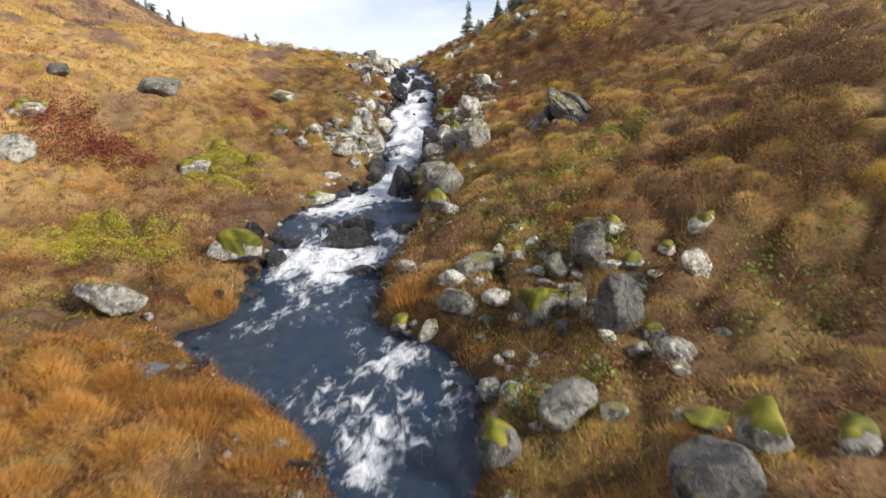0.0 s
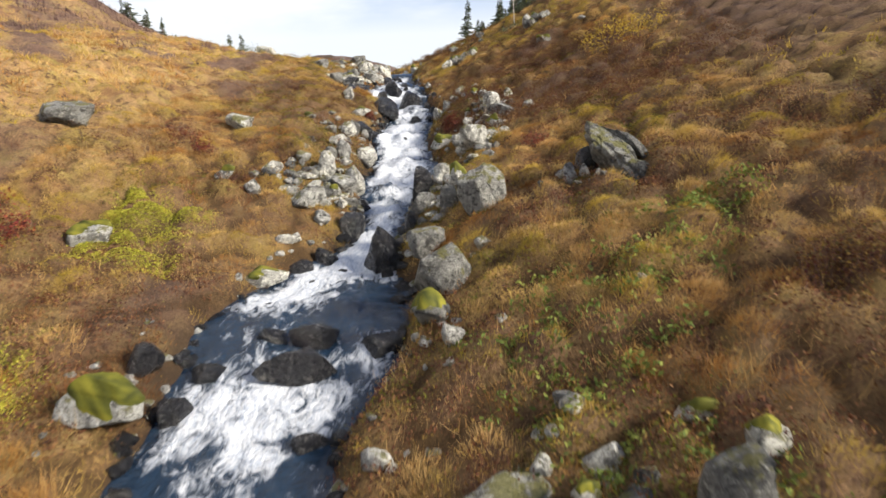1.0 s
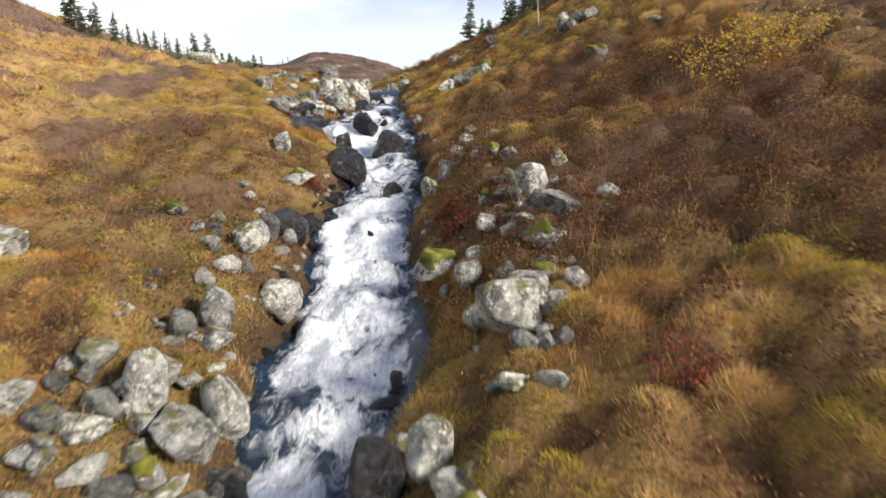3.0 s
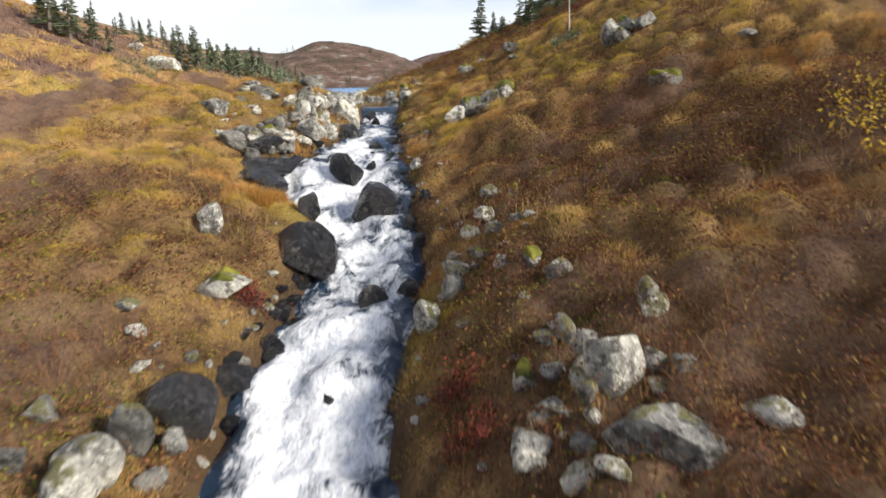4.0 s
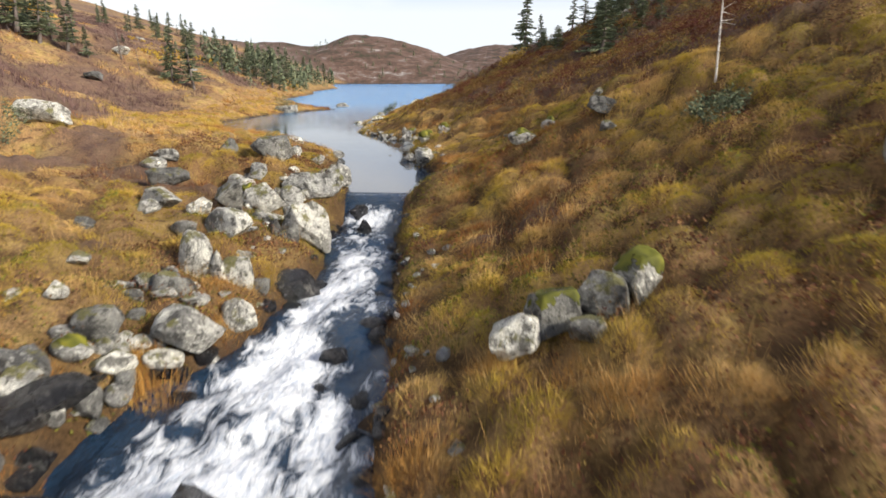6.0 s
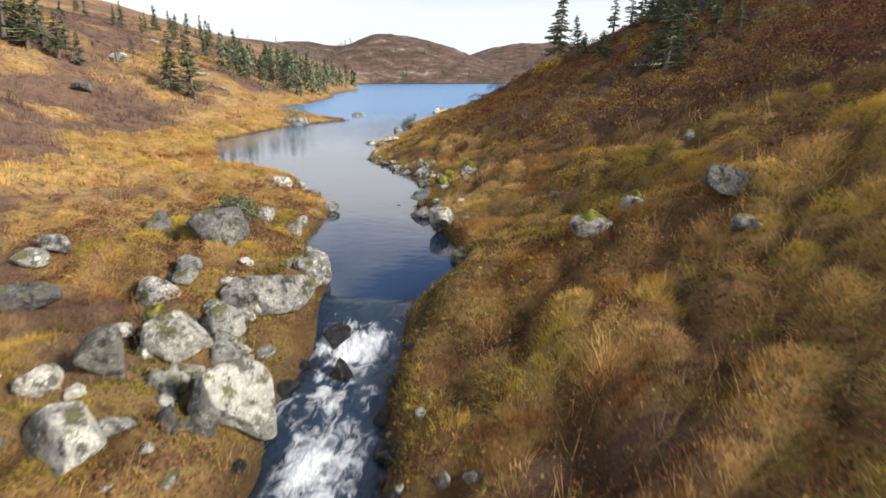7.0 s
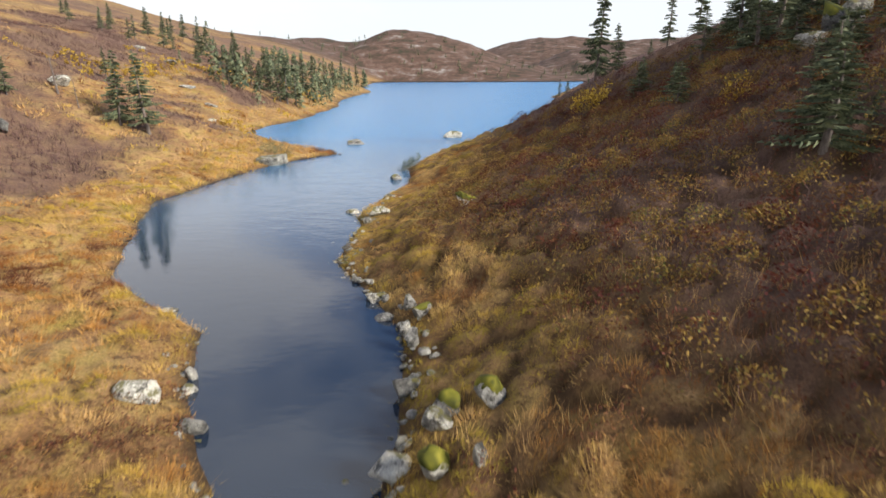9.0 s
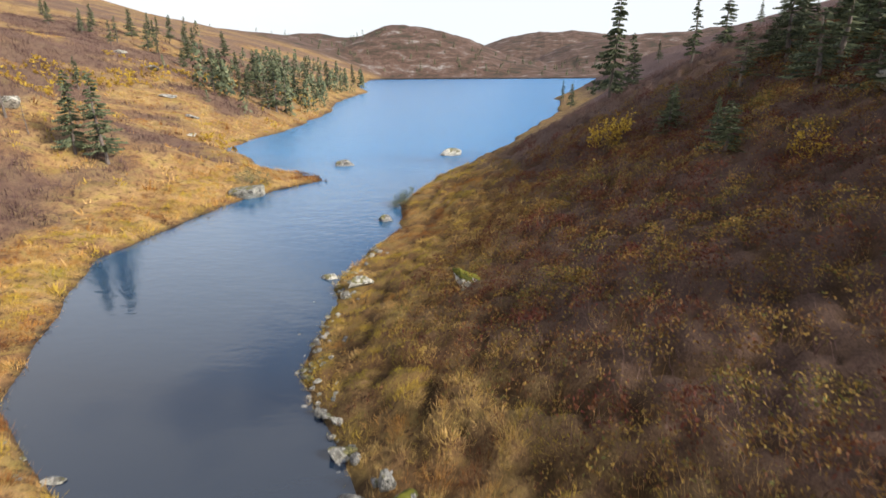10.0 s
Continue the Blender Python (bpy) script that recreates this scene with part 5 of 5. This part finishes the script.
SPRUCES += [(-24.6, 71.8, 3.8), (-23.2, 72.1, 4.3), (-44.0, 95.6, 2.0), (-29.8, 70.2, 2.8), (-37.7, 107.5, 5.3), (-48.0, 118.5, 3.5), (-73.4, 125.3, 2.9),
          (-61.0, 117.4, 3.7), (-61.5, 119.7, 2.9), (-57.2, 118.8, 4.4), (-60.0, 125.8, 4.7), (-61.3, 131.6, 4.7), (-61.2, 133.3, 4.7), (-59.6, 134.1, 5.0),
          (-62.2, 141.5, 2.8)]
SPRUCES += [(-34.1, 70.5, 3.5), (-32.9, 70.8, 3.5), (-31.6, 71.3, 3.3), (-38.2, 110.3, 5.8), (-34.5, 68.9, 3.8), (-76.1, 129.4, 2.4), (-62.2, 119.0, 3.9),
          (-41.3, 92.2, 2.6)]
SPRUCES += [(-38.1, 110.2, 4.6), (-38.8, 115.1, 5.3), (-37.2, 114.0, 5.2), (-36.2, 115.0, 6.1), (-33.0, 110.5, 6.1), (-32.2, 111.0, 7.0), (-32.0, 113.1, 6.9),
          (-35.9, 125.6, 6.5), (-42.7, 146.1, 6.2), (-44.7, 157.1, 6.1), (-43.5, 158.7, 6.6), (-45.8, 170.7, 6.5), (-46.6, 178.4, 6.0), (-46.5, 184.1, 6.0),
          (-62.4, 242.3, 8.1), (-41.1, 124.0, 5.5), (-49.3, 125.0, 3.9), (-48.0, 125.1, 3.9)]
SPRUCES += [(4.6, 56.3, 1.4), (4.1, 55.6, 2.4), (3.1, 65.4, 1.3), (2.5, 69.0, 1.5), (2.5, 68.9, 1.7), (3.2, 65.8, 1.3), (12.9, 130.3, 3.9), (1.7, 127.5, 4.7),
          (1.3, 144.8, 3.8), (4.8, 130.3, 2.4), (5.0, 55.7, 0.8), (5.3, 59.5, 1.6), (5.8, 56.7, 1.7), (4.5, 69.7, 0.8), (6.4, 68.9, 1.6), (5.8, 58.7, 1.0),
          (28.0, 140.7, 4.6), (32.1, 144.4, 4.3), (9.3, 75.4, 1.6)]
SPRUCES += [(1.7, 82.0, 5.4), (3.4, 85.0, 3.6), (5.5, 80.0, 3.2), (8.0, 84.0, 3.5), (10.5, 82.0, 4.0), (13.0, 78.0, 3.8), (7.5, 72.0, 2.4)]
SPRUCES += [(-56.0, 116.0, 4.4), (-54.5, 121.0, 4.8), (-52.0, 119.5, 4.0), (-50.6, 124.0, 5.0), (-57.8, 127.5, 5.2), (-55.2, 131.0, 4.6), (-52.8, 129.0, 5.4), (-47.0, 122.0, 4.2),
          (-45.4, 127.0, 4.8), (-64.5, 124.0, 4.0), (-66.0, 118.0, 3.6), (-43.6, 118.0, 3.6), (-58.8, 137.0, 5.2), (-54.0, 140.0, 5.0)]
for k, (x, y, h) in enumerate(SPRUCES):
    spruce(x, y, h * (0.8 if y > 100 else 1.0) * random.uniform(0.75, 1.1), k)


for k, (x, y, h) in enumerate([(4.0, 55.2, 2.1), (5.7, 56.0, 1.3), (6.6, 56.4, 1.2), (6.5, 72.3, 1.5), (7.5, 69.1, 1.6), (6.6, 60.7, 1.3), (7.6, 61.2, 1.3), (-32.2, 68.9, 3.4), (-33.8, 68.9, 3.9), (-31.0, 69.8, 2.9),
                              (2.9, 63.6, 1.4), (2.4, 68.4, 1.5), (8.6, 62.5, 1.8), (5.4, 58.8, 1.6), (9.5, 60.0, 2.0), (10.4, 66.0, 2.2), (9.0, 70.5, 2.0), (6.8, 72.1, 1.8), (8.4, 74.3, 2.2), (9.2, 72.0, 2.2), (6.2, 63.4, 1.5), (8.3, 68.9, 1.8), (6.0, 66.5, 2.5), (7.2, 68.0, 2.6), (8.2, 66.0, 2.3), (9.0, 70.0, 2.8), (6.8, 71.0, 2.5), (10.0, 73.0, 2.8), (11.0, 68.0, 2.6), (5.2, 70.5, 2.2), (9.8, 64.5, 2.4)]):
    spruce_bush(x, y, h, 200 + k)


def bare_tree(name, x, y, height, girth, seed, label, mat):
    """A thin bare trunk with short stubs of branches."""
    rng = np.random.default_rng(seed)
    thing = new(name)
    thing.matrix_basis = pose(x, y, float(ground_height(np.array([x]), np.array([y]))[0]) - 0.03, 2, -3, 0)
    tagged(thing, label, "tree")
    a = np.arange(6) * 2 * np.pi / 6

    def stick(p0, p1, r0, r1):
        p0, p1 = np.array(p0), np.array(p1)
        d = (p1 - p0) / np.linalg.norm(p1 - p0)
        u = np.cross(d, (0.3, 0.9, 0.2))
        u /= np.linalg.norm(u)
        v = np.cross(d, u)
        ring = np.cos(a)[:, None] * u + np.sin(a)[:, None] * v
        return np.concatenate([p0 + ring * r0, p1 + ring * r1]), np.array([(j, (j + 1) % 6, 6 + (j + 1) % 6, 6 + j) for j in range(6)])

    co, fs = stick((0, 0, 0), (0.02, 0.01, height), girth, girth * 0.25)
    part("trunk", raw_mesh("trunk", co, fs, mat, smooth=True), thing)
    for _ in range(9):
        z, t = height * rng.uniform(0.35, 0.97), rng.uniform(0, 6.28)
        ln = height * 0.16 * (1.1 - z / height) + 0.08
        co, fs = stick((0.01, 0.005, z), (ln * math.cos(t), ln * math.sin(t), z + ln * rng.uniform(-0.3, 0.6)), girth * 0.35, girth * 0.1)
        part("branch", raw_mesh("branch", co, fs, mat, smooth=True), thing)
    return thing


MAT_BIRCH, _n, _l, _p = material("birch_bark")
_l.new(ramp(_n, _l, noise_node(_n, _l, 18.0, 4.0, 0.6, stretch=(1.0, 1.0, 2.5)), (0.4, (0.16, 0.14, 0.12)), (0.5, (0.52, 0.48, 0.43))), _p.inputs["Base Color"])
_p.inputs["Roughness"].default_value = 0.8
bare_tree("birch_sapling", 3.86, 40.84, 2.1, 0.022, 5, "slender bare birch sapling above a juniper", MAT_BIRCH)
bare_tree("dead_spruce", -28.9, 72.6, 2.3, 0.07, 6, "dead grey spruce trunk with broken branches", MAT_BARK)
bare_tree("dead_spruce", -27.2, 72.0, 1.9, 0.03, 7, "thin dead grey spruce with broken branches", MAT_BARK)


def far_wood(name, seed, count, spots, label):
    """Distant spruces too many to count, as small cones of sprays."""
    rng = np.random.default_rng(seed)
    cos, fs, ts, at = [], [], [], 0
    for _ in range(count):
        x, y, h = spots(rng)
        z0 = float(smooth_ground(np.array([x]), np.array([y]))[0])
        n = 60
        z = rng.uniform(0.05, 1.0, n)
        a = rng.uniform(0, 6.28, n)
        r = 0.26 * (1 - z) * rng.uniform(0.4, 1.1, n) + 0.02
        c = np.stack([r * np.cos(a), r * np.sin(a), z], 1)
        e = np.stack([r * 1.6 * np.cos(a) , r * 1.6 * np.sin(a), z - 0.08], 1)
        s = np.stack([-np.sin(a) * 0.06, np.cos(a) * 0.06, np.full(n, 0.03)], 1)
        tri = np.stack([c - s, c + s, e], 1).reshape(-1, 3) * h + (x, y, z0)
        cos.append(tri)
        fs.append(np.arange(n * 3).reshape(-1, 3) + at)
        ts.append(np.repeat(rng.uniform(0, 1, n), 3))
        at += n * 3
    return tagged(new(name, raw_mesh(name, np.concatenate(cos), np.concatenate(fs), MAT_NEEDLE, np.concatenate(ts))), label, "woods", kind="stuff")


def cape_spots(rng):
    y = rng.uniform(105, 190)
    y += rng.normal(0, 3)
    return float(np.interp(y, SY, XL)) - abs(rng.normal(1, 8)) - 1, y, rng.uniform(0.4, 2.7) ** 1.5


def far_spots(rng):
    return rng.uniform(-190, 60), rng.uniform(326, 400), rng.uniform(1.2, 3.5)


far_wood("spruce_wood", 41, 190, cape_spots, "dense spruce wood on the lake's cape")
far_wood("spruce_wood", 42, 160, far_spots, "scattered dark spruces on the far hills")


# ---- single bushes ----
def bush(name, x, y, w, h, count, size, mat, label, category="bush", twigs=160, thick=0.007, wood=None):
    seed = int(abs(x * 131 + y * 17)) + count
    rng = np.random.default_rng(seed)
    z = float(ground_height(np.array([x]), np.array([y]))[0])
    thing = new(name)
    thing.matrix_basis = pose(x, y, z)

    def foot(px, py):
        return ground_height(x + px, y + py) - z

    tagged(thing, label, category)
    a = rng.uniform(0, 6.28, twigs)
    r = np.sqrt(rng.uniform(0, 1, twigs)) * w / 2
    hh = h * rng.uniform(0.5, 1.0, twigs)
    lean = np.stack([np.cos(a) * r * 0.25, np.sin(a) * r * 0.25], 1) + rng.normal(0, 0.12 * h, (twigs, 2))
    co, tri, tint = blades(rng, np.cos(a) * r * 0.8, np.sin(a) * r * 0.8, foot(np.cos(a) * r * 0.8, np.sin(a) * r * 0.8) - 0.04, hh, np.full(twigs, thick), lean, rng.uniform(0, 1, twigs))
    part("brushwood", raw_mesh("brushwood", co, tri, wood or MAT_SHRUB, tint), thing)
    if count:
        k = rng.integers(0, twigs, count)
        f = rng.uniform(0.3, 1.0, count)
        px = np.cos(a[k]) * r[k] * (0.8 + 0.2 * f) + rng.normal(0, 0.06, count)
        py = np.sin(a[k]) * r[k] * (0.8 + 0.2 * f) + rng.normal(0, 0.06, count)
        co, tri, tint = leaves(rng, px, py, foot(px, py) + hh[k] * f + rng.normal(0, 0.03, count), size * rng.uniform(0.6, 1.4, count), rng.uniform(0, 1, count))
        part("foliage", raw_mesh("foliage", co, tri, mat, tint), thing)
    return thing


bush("yellow_bush", 5.94, 27.15, 2.3, 0.8, 1000, 0.034, MAT_YELLOW, "yellow-leaved willow bush on the grassy slope")
bush("yellow_bush", 7.2, 27.6, 1.9, 0.7, 650, 0.034, MAT_YELLOW, "yellow-leaved willow bush on the grassy slope")
bush("yellow_bush", 0.5, 70.0, 1.8, 1.0, 900, 0.055, MAT_YELLOW, "bright yellow bush among plum-brown shrubs")
bush("yellow_bush", 4.1, 61.5, 0.9, 0.5, 400, 0.045, MAT_YELLOW, "small yellow bush among plum-brown shrubs")
for x, y, w in ((-8.75, 14.7, 1.3), (-9.5, 15.4, 1.2), (-10.2, 16.1, 1.3), (-7.9, 14.9, 1.0)):
    bush("red_bush", x, y, w * 1.6, 0.45, 1500, 0.03, MAT_RED, "dark red dwarf birch in golden grass")
for x, y, w in ((2.35, 19.42, 0.7), (-6.6, 20.2, 0.8), (-5.9, 19.8, 0.6), (0.3, 24.3, 0.5), (-2.77, 27.1, 0.4), (0.15, 25.0, 0.5)):
    bush("red_bush", x, y, w, 0.3, 400, 0.026, MAT_RED, "small dark red shrub beside the stones")
for x, y, w, h in ((3.5, 39.6, 1.0, 0.35), (-6.26, 44.4, 0.9, 0.5), (-11.7, 41.3, 1.6, 0.5), (-17.0, 74.9, 2.2, 0.9), (-8.36, 72.3, 1.2, 0.7)):
    bush("juniper", x, y, w, h, 1400, 0.03, MAT_NEEDLE, "low green juniper spreading over the grass", twigs=90)
for x, y, w in ((5.9, 9.3, 1.5), (6.5, 10.6, 1.6), (7.4, 12.3, 2.0), (8.2, 12.4, 1.8), (8.1, 15.4, 2.0), (9.4, 16.0, 2.2), (5.6, 10.8, 1.2), (4.7, 11.3, 1.0),
                (5.0, 30.2, 1.4), (4.5, 28.5, 1.2), (3.6, 27.9, 1.2), (5.8, 29.0, 1.6)):
    bush("bare_bush", x, y, w, 0.45, 2600, 0.019, MAT_LEAF, "dark leggy shrub with a few dry yellow leaves", twigs=600, thick=0.008)
for x, y, w in ((-5.6, 28.6, 1.3), (-3.5, 28.5, 0.9), (-4.5, 29.4, 1.0), (-4.9, 19.2, 1.0), (-4.1, 20.5, 0.9)):
    bush("bare_bush", x, y, w, 0.30, 700, 0.020, MAT_LEAF, "low brown shrub with dry leaves in the grass", twigs=500, thick=0.009)
for x, y, w in ((-3.45, 29.8, 0.5), (-3.9, 34.4, 0.7), (-0.3, 9.35, 0.7), (-3.7, 9.75, 0.9), (-3.3, 30.3, 0.4), (-2.9, 8.2, 0.8)):
    bush("grass_tuft", x, y, w, 0.34, 0, 0.02, MAT_LEAF, "bright orange grass tuft hanging over the bank", "grass tuft", 900, 0.010, MAT_TUFT)


def puddle(x, y, rx, ry, seed):
    a = np.linspace(0, 2 * np.pi, 40, endpoint=False)
    r = 1 + 0.35 * wave(np.cos(a) * 2, np.sin(a) * 2, 1.0, seed, 2)
    px, py = x + rx * r * np.cos(a), y + ry * r * np.sin(a)
    z = float(ground_height(px, py).mean()) + 0.05
    co = np.concatenate([[(x, y, z)], np.stack([px, py, np.full(40, z)], 1)])
    return tagged(new("puddle", raw_mesh("puddle", co, [(0, 1 + k, 1 + (k + 1) % 40) for k in range(40)], MAT_LAKE)), "shallow puddle reflecting the sky in boggy grass", "puddle", kind="structure")


puddle(-3.55, 6.9, 0.42, 0.30, 91)
puddle(-4.1, 7.6, 0.22, 0.16, 92)
